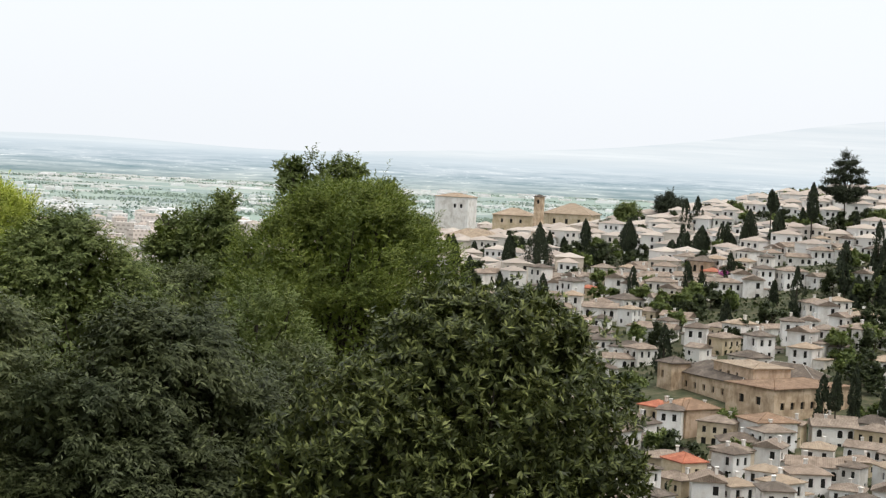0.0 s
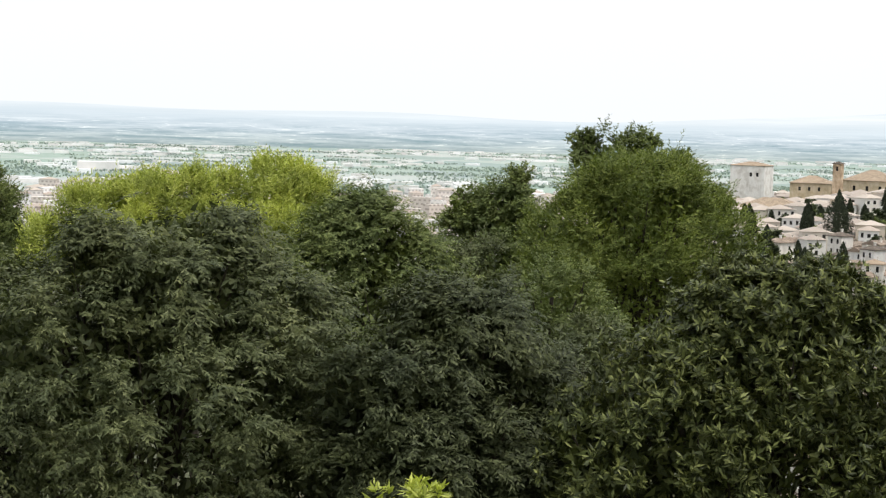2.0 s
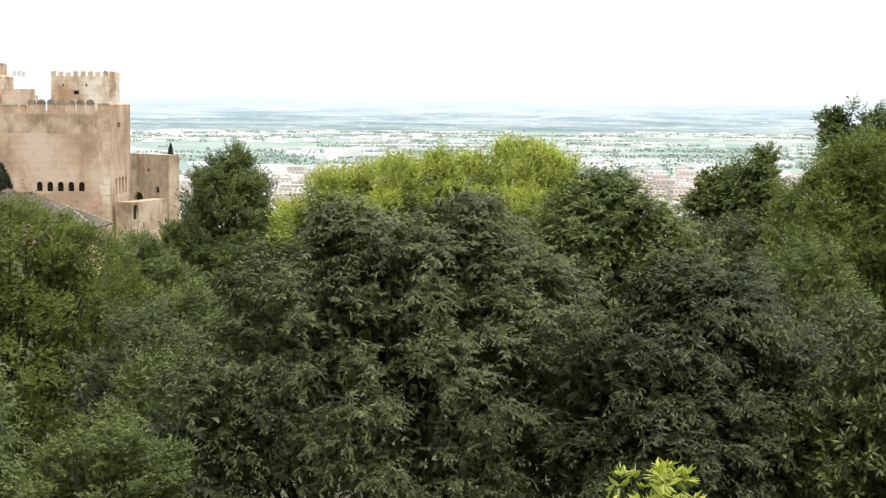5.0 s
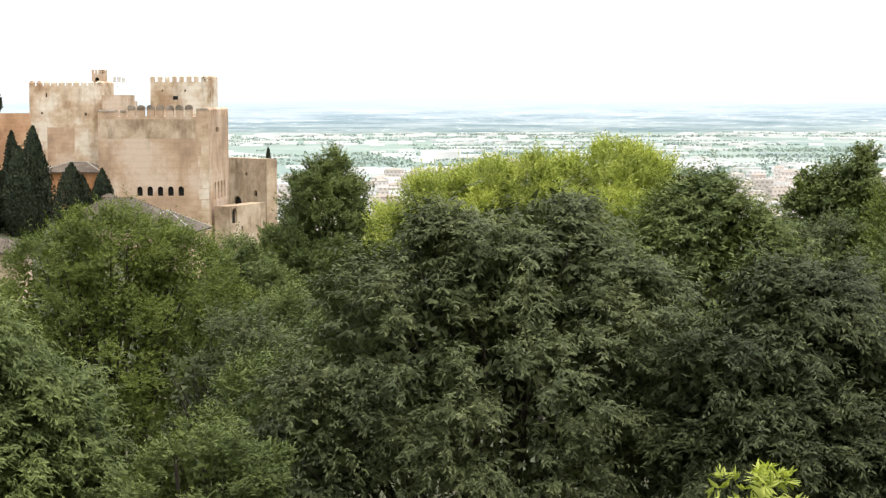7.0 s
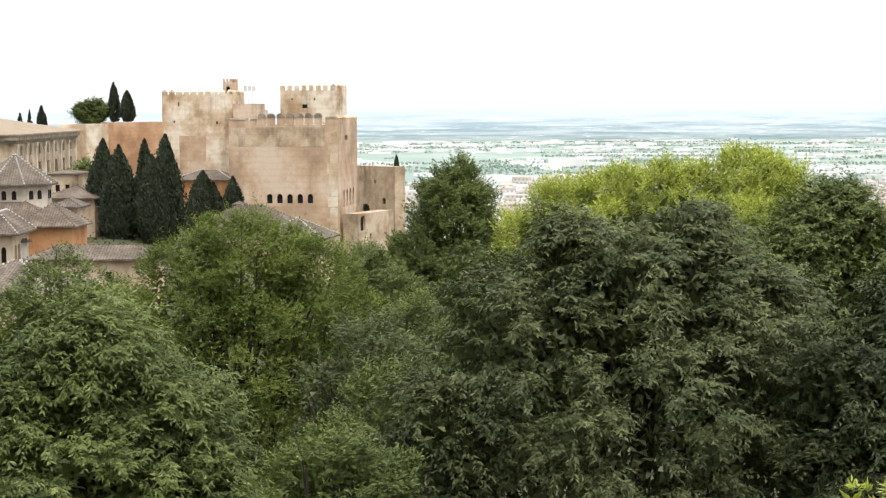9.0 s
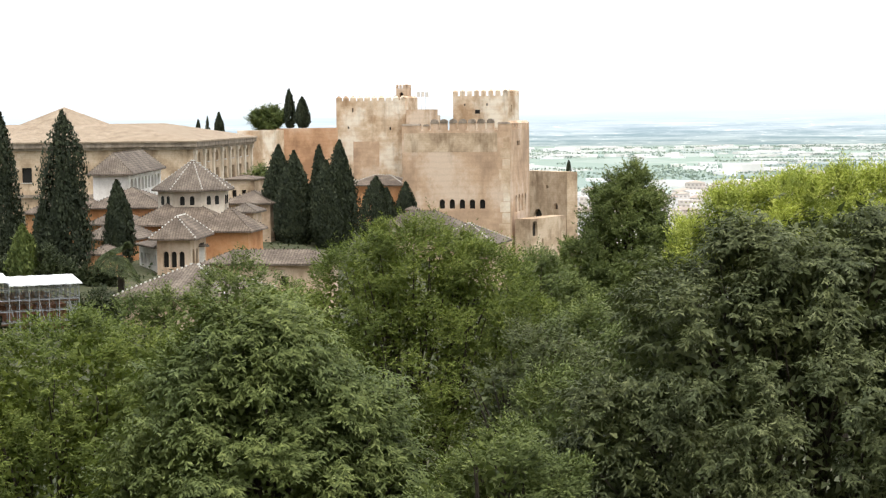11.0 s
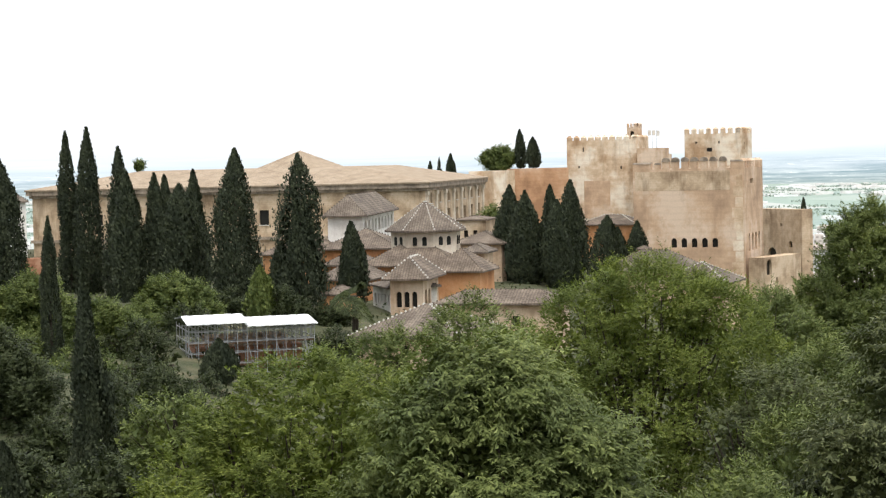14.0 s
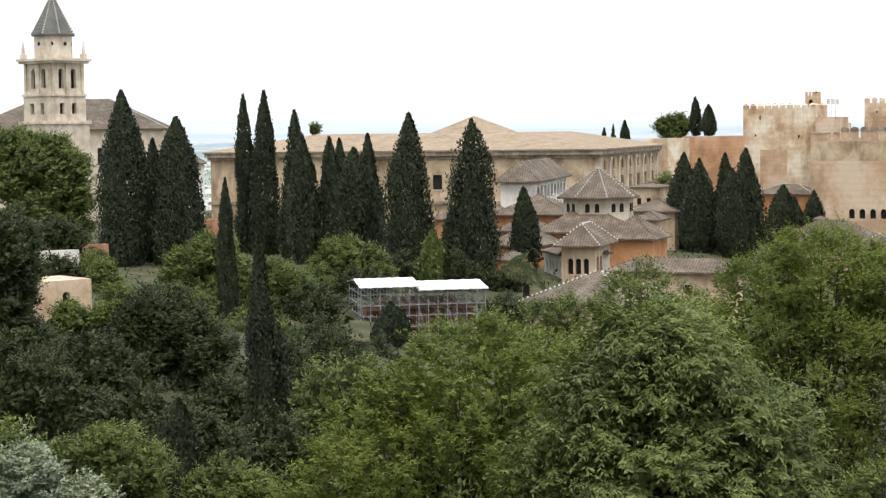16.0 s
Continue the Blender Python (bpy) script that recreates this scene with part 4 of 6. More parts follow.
ring = [[bm.verts.new(p) for p in ((a, a, z), (Lr - a, a, z), (Lr - a, 63 - a, z), (a, 63 - a, z))] for a, z in ((-o, Hr), (-o, Hr + 0.25), (inn, Hr + rise), (inn + 6, Hr + 0.5))]
for a, b in zip(ring, ring[1:]):
    for k in range(4):
        bm.faces.new((a[k], a[(k + 1) % 4], b[(k + 1) % 4], b[k]))
bm.faces.new(ring[-1])
part("roof", bm, TILE_BUFF, ren, "bleached buff tile roof")
cap = Vector((-78.6, 306.1, 82.5))
bm = bmesh.new()
lc = ren.matrix_basis.inverted() @ cap
n8 = [(lc.x + 9.0 * math.cos(math.pi / 4 * k + 0.39), lc.y + 9.0 * math.sin(math.pi / 4 * k + 0.39)) for k in range(8)]
bmesh.ops.create_cone(bm, cap_ends=True, segments=8, radius1=8.6, radius2=8.6, depth=1.4, matrix=Matrix.Translation((lc.x, lc.y, lc.z - 3.9)))
part("drum", bm, BUFF, ren)
bm = bmesh.new()
bmesh.ops.create_cone(bm, cap_ends=True, segments=8, radius1=9.6, radius2=0.05, depth=3.6, matrix=Matrix.Translation((lc.x, lc.y, lc.z - 1.8)))
part("chapel_roof", bm, TILE_BUFF, ren, "eight-sided buff tile roof")

# courtyard palaces, roof over roof
block("palace_gallery", "white gallery block with an arcade under a grey hipped roof", "palace", (-54.5, 225.5, 73.2), (-50.0, 225.8, 73.2), 30, WHITE, {"r": row_of(9, 1, 29, 0.5, 2.3, 1.75, True)}, 2.6, TILE, 0.7, reveal=1.2)


def lantern(name, label, centre, r, wall_h, rise, mat, sides=8, turn=0.39, roof_mat=TILE):
    """A many-sided lantern hall with paired arched windows and a pointed tile roof with pale hip tiles."""
    cx, cy, cz = centre
    low = ground_z(cx, cy)
    root = thing(name, label, "palace hall", (cx, cy, low))
    z = cz - low
    bm = bmesh.new()
    bmesh.ops.create_cone(bm, cap_ends=True, segments=sides, radius1=r, radius2=r, depth=z, matrix=Matrix.Translation((0, 0, z / 2)) @ Matrix.Rotation(turn, 4, "Z"))
    part("wall", bm, mat, root)
    R = r + 0.75
    bm = bmesh.new()
    bmesh.ops.create_cone(bm, cap_ends=True, segments=sides, radius1=R, radius2=R, depth=0.2, matrix=Matrix.Translation((0, 0, z + 0.1)) @ Matrix.Rotation(turn, 4, "Z"))
    bmesh.ops.create_cone(bm, cap_ends=True, segments=sides, radius1=R, radius2=0.04, depth=rise, matrix=Matrix.Translation((0, 0, z + 0.2 + rise / 2)) @ Matrix.Rotation(turn, 4, "Z"))
    rf = part("roof", bm, roof_mat, root)
    bm = bmesh.new()
    for k in range(sides):
        a = 2 * math.pi * k / sides + turn
        p, q = Vector((R * math.cos(a), R * math.sin(a), z + 0.22)), Vector((0, 0, z + rise + 0.2))
        n = int((q - p).length / 0.42)
        for j in range(n):
            c = p.lerp(q, (j + 0.5) / n)
            box(bm, c.x - 0.07, c.y - 0.07, c.z - 0.05, c.x + 0.07, c.y + 0.07, c.z + 0.09, 0.02)
    tagged(part("ridge_tiles", bm, MORTAR, rf, "pale mortared hip tiles"), kind="stuff")
    ap = r * math.cos(math.pi / sides)
    for k in range(sides):
        a = 2 * math.pi * (k + 0.5) / sides + turn
        for s in (-0.55, 0.55):
            bm = bmesh.new()
            wall_m = Matrix.Rotation(a + math.pi / 2, 4, "Z") @ Matrix.Translation((s, -ap - 0.03, z - wall_h * 0.8))
            bmesh.ops.create_cone(bm, cap_ends=True, segments=12, radius1=0.25, radius2=0.25, depth=0.1, matrix=Matrix.Translation((0, 0, wall_h * 0.42)) @ Matrix.Rotation(math.pi / 2, 4, "X"))
            box(bm, -0.25, -0.05, 0.1, 0.25, 0.05, wall_h * 0.42)
            bmesh.ops.transform(bm, matrix=wall_m, verts=bm.verts)
            part("window", bm, GLASS, root)


lantern("lantern_hall", "cream lantern hall under a pointed grey tile roof", (-37.7, 203.5, 72.1), 4.05, 2.0, 3.3, PALE)
block("palace_roofs", "courtyard range with orange walls under old grey tiles", "palace", (-43.3, 197.3, 68.4), (-33.4, 197.2, 68.4), 11, ORANGE, None, 3.2, TILE, 0.7, mortar=False)
block("pavilion", "square garden pavilion with arched windows and hipped roof", "palace", (-36.8, 178.2, 68.2), (-33.4, 178.1, 68.1), 7.5, BUFF, {"f": row_of(3, 0.5, 2.9, 1.15, 0.55, 1.6, True), "r": row_of(4, 0.6, 6.8, 1.0, 1.0, 2.2, True)}, 2.1, TILE, 0.75, mortar=True)
block("palace_wing", "narrow white wing with a row of small windows", "palace", (-40.2, 185.7, 66.8), (-37.2, 180.2, 67.5), 5, WHITE, {"f": row_of(5, 0.3, 6.2, 0.7, 0.5, 1.1)}, 0.9, TILE, 0.4)
block("palace_range", "orange range with a stepped many-sided tile roof", "palace", (-34.6, 189.0, 68.2), (-29.2, 188.4, 68.2), 6, ORANGE, None, 2.3, TILE, 0.5)
block("lantern_room", "small cream lantern room with two arched windows", "palace", (-32.0, 194.9, 69.9), (-29.6, 194.7, 69.9), 4.0, BUFF, {"f": row_of(2, 0.3, 2.1, 0.45, 0.5, 0.8, True)}, 0.85, TILE, 0.5)
block("palace_range", "long low buff range with a grey tiled roof", "palace", (-29.3, 163.4, 66.9), (-17.9, 162.5, 66.7), 4.5, BUFF, {"f": [(4.0, 1.0, 0.75, 1.0, False), (6.95, 1.0, 0.75, 1.0, False)]}, 1.1, TILE, 0.5)
block("palace_range", "low building with a broad mottled tile roof", "palace", (-33.7, 148.2, 65.1), (-24.6, 145.9, 65.6), 9, BUFF, {"f": row_of(3, 1, 8, 0.6, 0.7, 0.9)}, 2.4, TILE, 0.6, mortar=True)
block("palace_range", "orange wall under a grey pantiled roof", "palace", (-52.0, 211.7, 69.7), (-42.9, 211.7, 69.6), 9, ORANGE, None, 2.2, TILE, 0.5)
block("palace_range", "lower orange wall under a weathered roof", "palace", (-49.3, 202.1, 68.2), (-44.1, 202.3, 68.3), 6, ORANGE, None, 1.5, TILE, 0.5)
block("palace_range", "tiled outbuilding beside the palm", "palace", (-47.0, 190.3, 67.4), (-41.6, 189.5, 67.4), 6, ORANGE, None, 2.0, TILE, 0.5)
block("palace_wall", "tall plain orange wall end by the palm", "palace", (-42.1, 170.9, 67.2), (-40.0, 170.8, 67.2), 5, ORANGE, None, 0.6, TILE, 0.2)
block("palace_range", "small stone block with two windows", "palace", (-40.5, 240.6, 71.9), (-36.3, 240.3, 72.0), 6, STONE, {"f": row_of(2, 0.8, 3.4, 1.3, 0.6, 0.9)}, 0.4, TILE, 0.3)
block("palace_range", "low roofs behind the lantern room", "palace", (-37.5, 220.8, 69.6), (-31.3, 219.8, 69.7), 7, BUFF, None, 1.4, TILE, 0.4)
block("palace_range", "grey tiled roof at the foot of the great tower", "palace", (-20.0, 235.1, 65.6), (-10.6, 228.8, 64.8), 7, BUFF, {"f": row_of(2, 1, 6, 0.6, 0.7, 0.8)}, 2.6, TILE, 0.6)
block("palace_range", "hipped roof with white mortared ridges", "palace", (-11.4, 217.7, 64.6), (-4.2, 216.0, 64.8), 7.5, BUFF, None, 2.3, TILE, 0.6, mortar=True)
block("chimney", "square ochre chimney with a tiled cap", "chimney", (-15.8, 237.5, 67.8), (-14.3, 237.4, 67.8), 1.4, ORANGE, None, 0.4, TILE, 0.2)
block("palace_range", "low roofs between palace and cypress trees", "palace", (-62.1, 221.5, 68.6), (-53.2, 219.6, 68.6), 8, ORANGE, None, 2.2, TILE, 0.5)

# ---------------------------------------------------------------- church with bell tower
CH = (-134.6, 259.1, 81.8)
church = block("church", "pale stone church with brown tiled roofs", "church", (-156.6, 269.9, 81.2), (-125.9, 281.1, 80.4), 20, PALE,
               {"f": [(17.2, 1.5, 0.9, 1.8, False), (21.5, 3.0, 0.8, 2.6, False), (28, 3, 0.9, 1.6, False)]}, 5.2, TILE, 0.6, mortar=True, sill=True)


def bell_tower(at, side, z_base):
    low = ground_z(at[0], at[1])
    root = thing("bell_tower", "square pale stone bell tower with a pointed grey spire", "church tower", (at[0], at[1], low), 67)
    h = side / 2
    H0 = z_base - low

    body = bmesh.new()
    box(body, -h - 0.35, -h - 0.35, 0, h + 0.35, h + 0.35, H0)
    part("base", body, PALE, root)

    def storey(s, z0, z1, mat, ops, name):
        bm = bmesh.new()
        shift = Matrix.Translation((-s, -s, z0))
        for key, (m, length) in side_frames(2 * s, 2 * s).items():
            wall_panel(bm, shift @ m, length, z1 - z0, ops, 0.6)
        bmesh.ops.recalc_face_normals(bm, faces=bm.faces)
        ob = part(name, bm, mat, root)
        for key, (m, length) in side_frames(2 * s, 2 * s).items():
            for u, v, w, hh, arched in ops:
                bm = bmesh.new()
                box(bm, u - 0.02, 0.6, v - 0.02, u + w + 0.02, 0.66, v + hh + 0.02)
                bmesh.ops.transform(bm, matrix=shift @ m, verts=bm.verts)
                part("window", bm, GLASS, ob)
    storey(h, H0, H0 + 4.4, PALE, [(1.6, 1.5, 0.9, 1.7, False), (4.0, 1.5, 0.9, 1.7, False)], "lower_storey")
    storey(h - 0.25, H0 + 4.4, H0 + 9.6, PALE, row_of(2, 0.7, 2 * h - 1.2, 1.1, 1.0, 3.1, True), "belfry")
    for z, d, t in ((H0 - 0.05, 0.6, 0.5), (H0 + 4.3, 0.2, 0.35), (H0 + 9.4, 0.45, 0.35), (H0 + 9.75, 0.75, 0.4)):
        bm = bmesh.new()
        box(bm, -h - d, -h - d, z, h + d, h + d, z + t)
        part("cornice", bm, PALE, root)
    for sx in (-1, -0.08, 0.08, 1):
        for m in (0, 90, 180, 270):
            bm = bmesh.new()
            x = sx * (h - 0.5)
            box(bm, x - 0.22, -h - 0.02, H0 + 4.7, x + 0.22, -h + 0.4, H0 + 9.4)
            bmesh.ops.transform(bm, matrix=pose(0, 0, 0, 0, 0, m), verts=bm.verts)
            part("pilaster", bm, PALE, root)
    z = H0 + 10.15
    bm = bmesh.new()
    bmesh.ops.create_cone(bm, cap_ends=True, segments=8, radius1=h - 0.35, radius2=h - 0.35, depth=3.6, matrix=Matrix.Translation((0, 0, z + 1.8)) @ Matrix.Rotation(0.39, 4, "Z"))
    part("drum", bm, PALE, root)
    for k in range(8):
        bm = bmesh.new()
        bmesh.ops.create_cone(bm, cap_ends=True, segments=12, radius1=0.32, radius2=0.32, depth=0.12, matrix=pose(0, 0, 0, 0, 0, 45 * k) @ Matrix.Translation((0, -(h - 0.35) * 0.925, z + 2.3)) @ Matrix.Rotation(math.pi / 2, 4, "X"))
        part("round_window", bm, GLASS, root)
    bm = bmesh.new()
    bmesh.ops.create_cone(bm, cap_ends=True, segments=8, radius1=h + 0.1, radius2=h + 0.1, depth=0.2, matrix=Matrix.Translation((0, 0, z + 3.7)) @ Matrix.Rotation(0.39, 4, "Z"))
    bmesh.ops.create_cone(bm, cap_ends=True, segments=8, radius1=h + 0.1, radius2=0.12, depth=6.4, matrix=Matrix.Translation((0, 0, z + 7.0)) @ Matrix.Rotation(0.39, 4, "Z"))
    sp = part("spire", bm, SLATE, root, "eight-sided grey tile spire")
    bm = bmesh.new()
    for k in range(8):
        a = 2 * math.pi * k / 8 + 0.39
        p, q = Vector(((h + 0.1) * math.cos(a), (h + 0.1) * math.sin(a), z + 3.8)), Vector((0, 0, z + 10.2))
        for j in range(15):
            c = p.lerp(q, (j + 0.5) / 15)
            box(bm, c.x - 0.1, c.y - 0.1, c.z - 0.08, c.x + 0.1, c.y + 0.1, c.z + 0.14, 0.02)
    tagged(part("hip_tiles", bm, MORTAR, sp, "white hip tiles"), kind="stuff")
    bm = bmesh.new()
    limb(bm, [Vector((0, 0, z + 10)), Vector((0, 0, z + 10.8)), Vector((0, 0, z + 11.6))], 0.1, 0.03, 6)
    part("finial", bm, STEEL, root)
    for sx, sy in ((-1, -1), (1, -1), (1, 1), (-1, 1)):
        bm = bmesh.new()
        x, y = sx * (h - 0.1), sy * (h - 0.1)
        box(bm, x - 0.4, y - 0.4, z, x + 0.4, y + 0.4, z + 0.7)
        bmesh.ops.create_cone(bm, cap_ends=True, segments=8, radius1=0.3, radius2=0.22, depth=0.9, matrix=Matrix.Translation((x, y, z + 1.1)))
        bmesh.ops.create_cone(bm, cap_ends=True, segments=8, radius1=0.26, radius2=0.02, depth=1.5, matrix=Matrix.Translation((x, y, z + 2.2)))
        part("pinnacle", bm, PALE, root)


bell_tower(CH, 6.8, CH[2])
block("garden_pavilion", "small white pavilion half hidden by cypress trees", "building", (-103.9, 240.5, 75.6), (-102.0, 241.3, 75.6), 4, WHITE, {"f": [(0.6, 1, 0.7, 1.2, False)]}, 0.9, TILE, 0.4)
block("garden_house", "low flat-roofed buff garden house with an arched door", "building", (-55.7, 104.0, 70.7), (-53.5, 107.4, 70.6), 4, BUFF, {"f": [(1.9, 0.75, 0.55, 1.5, True)]})
block("garden_wall", "low white garden screen wall", "wall", (-77.4, 145.7, 69.7), (-74.9, 148.1, 69.7), 0.5, WHITE)
block("garden_wall", "low brick terrace wall among the trees", "wall", (-84.9, 164.4, 68.8), (-82.2, 169.1, 68.9), 0.7, BRICK)
block("garden_wall", "pale brick retaining wall below the cypress row", "wall", (-98.6, 229.7, 68.2), (-95.1, 231.2, 68.3), 2, BRICK)

# ---------------------------------------------------------------- scaffolded building


def scaffolded():
    A, B = Vector((-43.7, 135.6, 64.8)), Vector((-36.0, 139.4, 64.8))
    L = math.hypot(B.x - A.x, B.y - A.y)
    yaw = math.degrees(math.atan2(B.y - A.y, B.x - A.x))
    low = ground_z(A.x, A.y) - 1.5
    top = (-40.0, 137.3, 67.5)[2]
    body = thing("brick_building", "red brick building under repair inside scaffolding", "building", (A.x, A.y, low), yaw)
    H = A.z - low + 1.0
    walls(body, L, 4.8, H, {"f": [(2.6, H - 2.2, 1.0, 1.5, False), (5.6, H - 2.2, 0.9, 1.5, False)]}, BRICK)
    bm = bmesh.new()
    box(bm, 1.2, 1.0, H, L - 1.0, 4.2, top - low - 1.0)
    part("upper_wall", bm, BUFF, body)
    sc = thing("scaffold", "galvanised tube scaffold with a white sheeted roof", "scaffold", (A.x, A.y, low), yaw)
    Ht = top - low
    nx, ny = 13, 4
    xs = [-0.7 + (L + 1.4) * k / nx for k in range(nx + 1)]
    ys = [-1.3 + 6.4 * k / ny for k in range(ny + 1)]
    r = 0.032
    bm = bmesh.new()
    box(bm, -r, -r, 0, r, r, Ht + 0.1)
    p0 = part("post", bm, STEEL, sc)
    first = True
    for x in xs:
        for y in (ys[0], ys[0] + 1.0, *ys[1:]):
            ob = p0 if first else p0.copy()
            if not first:
                scene.collection.objects.link(ob)
            first = False
            ob.location = (x, y, 0)
    levels = [Ht - 0.3 - 0.85 * k for k in range(7)]
    bm = bmesh.new()
    box(bm, xs[0], -r, -r, xs[-1], r, r)
    l0 = part("ledger", bm, STEEL, sc)
    bm = bmesh.new()
    box(bm, -r, ys[0], -r, r, ys[-1], r)
    t0 = part("transom", bm, STEEL, sc)
    bm = bmesh.new()
    box(bm, xs[0], ys[0] + 0.05, 0, xs[-1], ys[0] + 0.95, 0.06)
    d0 = part("deck", bm, WOOD, sc, "grey-brown walkway boards")
    for k, z in enumerate(levels):
        for y in (ys[0], ys[0] + 1.0, ys[-1]):
            ob = l0.copy()
            scene.collection.objects.link(ob)
            ob.location = (0, y, z)
        for x in xs:
            ob = t0.copy()
            scene.collection.objects.link(ob)
            ob.location = (x, 0, z + 0.09)
        if k % 2 == 1:
            ob = d0.copy()
            scene.collection.objects.link(ob)
            ob.location = (0, 0, z - 0.2)
    l0.location, t0.location, d0.location = (0, ys[0], levels[-1] - 0.9), (xs[0], 0, levels[-1] - 0.8), (0, 0, levels[-1] - 1.0)
    for k in (1, 4, 7, 10, 13):
        bm = bmesh.new()
        limb(bm, [Vector((xs[k], ys[0] - 0.06, Ht - 4.3)), Vector(((xs[k] + xs[k - 1]) / 2, ys[0] - 0.06, Ht - 2.8)), Vector((xs[k - 1], ys[0] - 0.06, Ht - 1.3))], r, r, 5)
        part("brace", bm, STEEL, sc)
    for (x0, x1, z0, z1) in ((-0.8, L * 0.47, Ht + 0.35, Ht + 0.75), (L * 0.45, L + 0.9, Ht + 0.05, Ht + 0.45)):
        bm = bmesh.new()
        y0, y1 = ys[0] - 0.4, ys[-1] + 0.4
        n = 12
        rows = []
        for k in range(n + 1):
            s = k / n
            wave = 0.03 * (k % 2)
            rows.append([(x0 + (x1 - x0) * s, y0, z0 + wave), (x0 + (x1 - x0) * s, (y0 + y1) / 2, z1 + 0.0 + wave), (x0 + (x1 - x0) * s, y1, z0 + wave)])
        up = [[bm.verts.new(p) for p in q] for q in rows]
        dn = [[bm.verts.new((p[0], p[1], p[2] - 0.08)) for p in q] for q in rows]
        for a, b in zip(up, up[1:]):
            for j in range(2):
                bm.faces.new((a[j], b[j], b[j + 1], a[j + 1]))
        for a, b in zip(dn, dn[1:]):
            for j in range(2):
                bm.faces.new((a[j + 1], b[j + 1], b[j], a[j]))
        for a, b, c, e in zip(up, up[1:], dn, dn[1:]):
            bm.faces.new((a[0], c[0], e[0], b[0]))
            bm.faces.new((a[2], b[2], e[2], c[2]))
        part("roof_sheet", bm, SHEET, sc, "white corrugated roof sheet")


scaffolded()

# ---------------------------------------------------------------- palace gardens
CY = "tall dark green columnar cypress"
cypress(CY, (-85.9, 180.6, 64.4), 20.69, 5.50, 41, leaves=15000, group="cypresses by the church", tip=1.5)
cypress("dark cypress half hidden behind a larger one", (-85.0, 186.5, 64.0), 15.70, 3.20, 42, leaves=8000, group="cypresses by the church")
cypress("broad shaggy dark cypress with a blunt top", (-81.4, 184.9, 64.5), 17.55, 5.30, 43, leaves=14000, group="cypresses by the church", tip=1.6, rag=0.4)
for k, (p, h, w) in enumerate((((-79.2, 199.9, 64.4), 20.5, 2.82), ((-76.0, 197.9, 64.5), 20.7, 3.31), ((-70.5, 192.5, 64.7), 18.1, 3.33), ((-67.0, 186.3, 65.0), 14.9, 3.22), ((-67.0, 194.8, 64.8), 14.8, 2.96), ((-67.4, 198.9, 64.8), 14.6, 2.63), ((-62.4, 195.3, 64.8), 15.1, 3.2), ((-61.3, 186.2, 65.0), 13.4, 5.15), ((-54.6, 184.1, 65.1), 17.0, 5.04), ((-46.2, 171.9, 65.7), 6.8, 2.56))):
    cypress(CY, p, h, w, 50 + k, leaves=8500, group="cypress row before the stone palace", tip=0.9 + 0.1 * (k % 4), rag=0.3, lean=0.2 * (k % 3 - 1))
cypress("gaunt dark cypress with ragged tiers of foliage", (-44.0, 170.4, 65.6), 15.68, 4.73, 61, leaves=8500, group="cypress row before the stone palace", tip=0.95, rag=0.6)
cypress("small pale green conical cypress", (-46.2, 163.6, 66.2), 4.36, 2.44, 62, L_PINE, 5000, group="cypresses by the palaces")
cypress("dark pointed cypress beside the palm", (-41.4, 181.3, 66.5), 7.56, 3.02, 63, leaves=7000, group="cypresses by the palaces")
for k, (p, h, w) in enumerate((((-30.6, 222.9, 64.0), 13.0, 3.8), ((-28.1, 218.2, 64.1), 12.2, 4.26), ((-25.5, 222.5, 64.1), 12.8, 2.94), ((-22.8, 220.8, 64.2), 13.3, 3.89), ((-24.0, 216.7, 64.3), 10.8, 3.68), ((-19.5, 235.2, 65.9), 6.6, 4.13), ((-16.1, 241.5, 66.8), 4.7, 3.03), ((-18.5, 239.3, 66.9), 3.9, 2.55))):
    cypress(CY if k < 5 else "small dark rounded cypress by the tower", p, h, w, 70 + k, leaves=9000 if k < 5 else 4500, group="cypresses before the fortress", tip=1.2, rag=0.3)
for k, (p, h, w) in enumerate((((-50.6, 386.7, 78.1), 8.3, 2.19), ((-47.2, 382.1, 78.1), 6.4, 2.89), ((-67.1, 394.3, 72.0), 9.6, 2.6), ((-69.6, 394.0, 72.0), 9.0, 1.2), ((-71.6, 393.7, 72.0), 8.2, 1.6))):
    cypress("dark cypress above the curtain wall", p, h, w, 80 + k, leaves=3500, group="far cypresses behind the wall", leaf=0.5)
cypress("slim dark cypress at the end of the curtain wall", (6.7, 284.9, 68.6), 4.63, 1.16, 86, leaves=2500, group="far cypresses behind the wall", leaf=0.4)
cypress("slender near cypress rising from the ravine", (-28.0, 72.8, 64.1), 11.7, 1.75, 87, L_CYP, 30000, lean=-0.35, group="near cypresses", rag=0.5, leaf=0.24, tip=0.1)
cypress("short young cypress in the ravine", (-25.1, 56.7, 67.2), 3.78, 1.7, 88, L_CYP, 12000, group="near cypresses", rag=0.4, leaf=0.2)
cypress("thin dark cypress among the garden trees", (-47.4, 115.7, 65.5), 11.64, 1.48, 89, leaves=9000, group="near cypresses", rag=0.2, leaf=0.26)
cypress("small dark conifer before the scaffold", (-38.9, 126.2, 64.2), 3.14, 2.15, 90, L_CYP, 4500, group="near cypresses", rag=0.4)
palm("date palm with arching fronds and orange fruit", (-36.8, 161.9, 65.3), 2.6, 2.3, 91, 52, True)
palm("low palm with dull arching fronds", (-42.9, 127.0, 64.7), 0.8, 1.7, 92, 26)


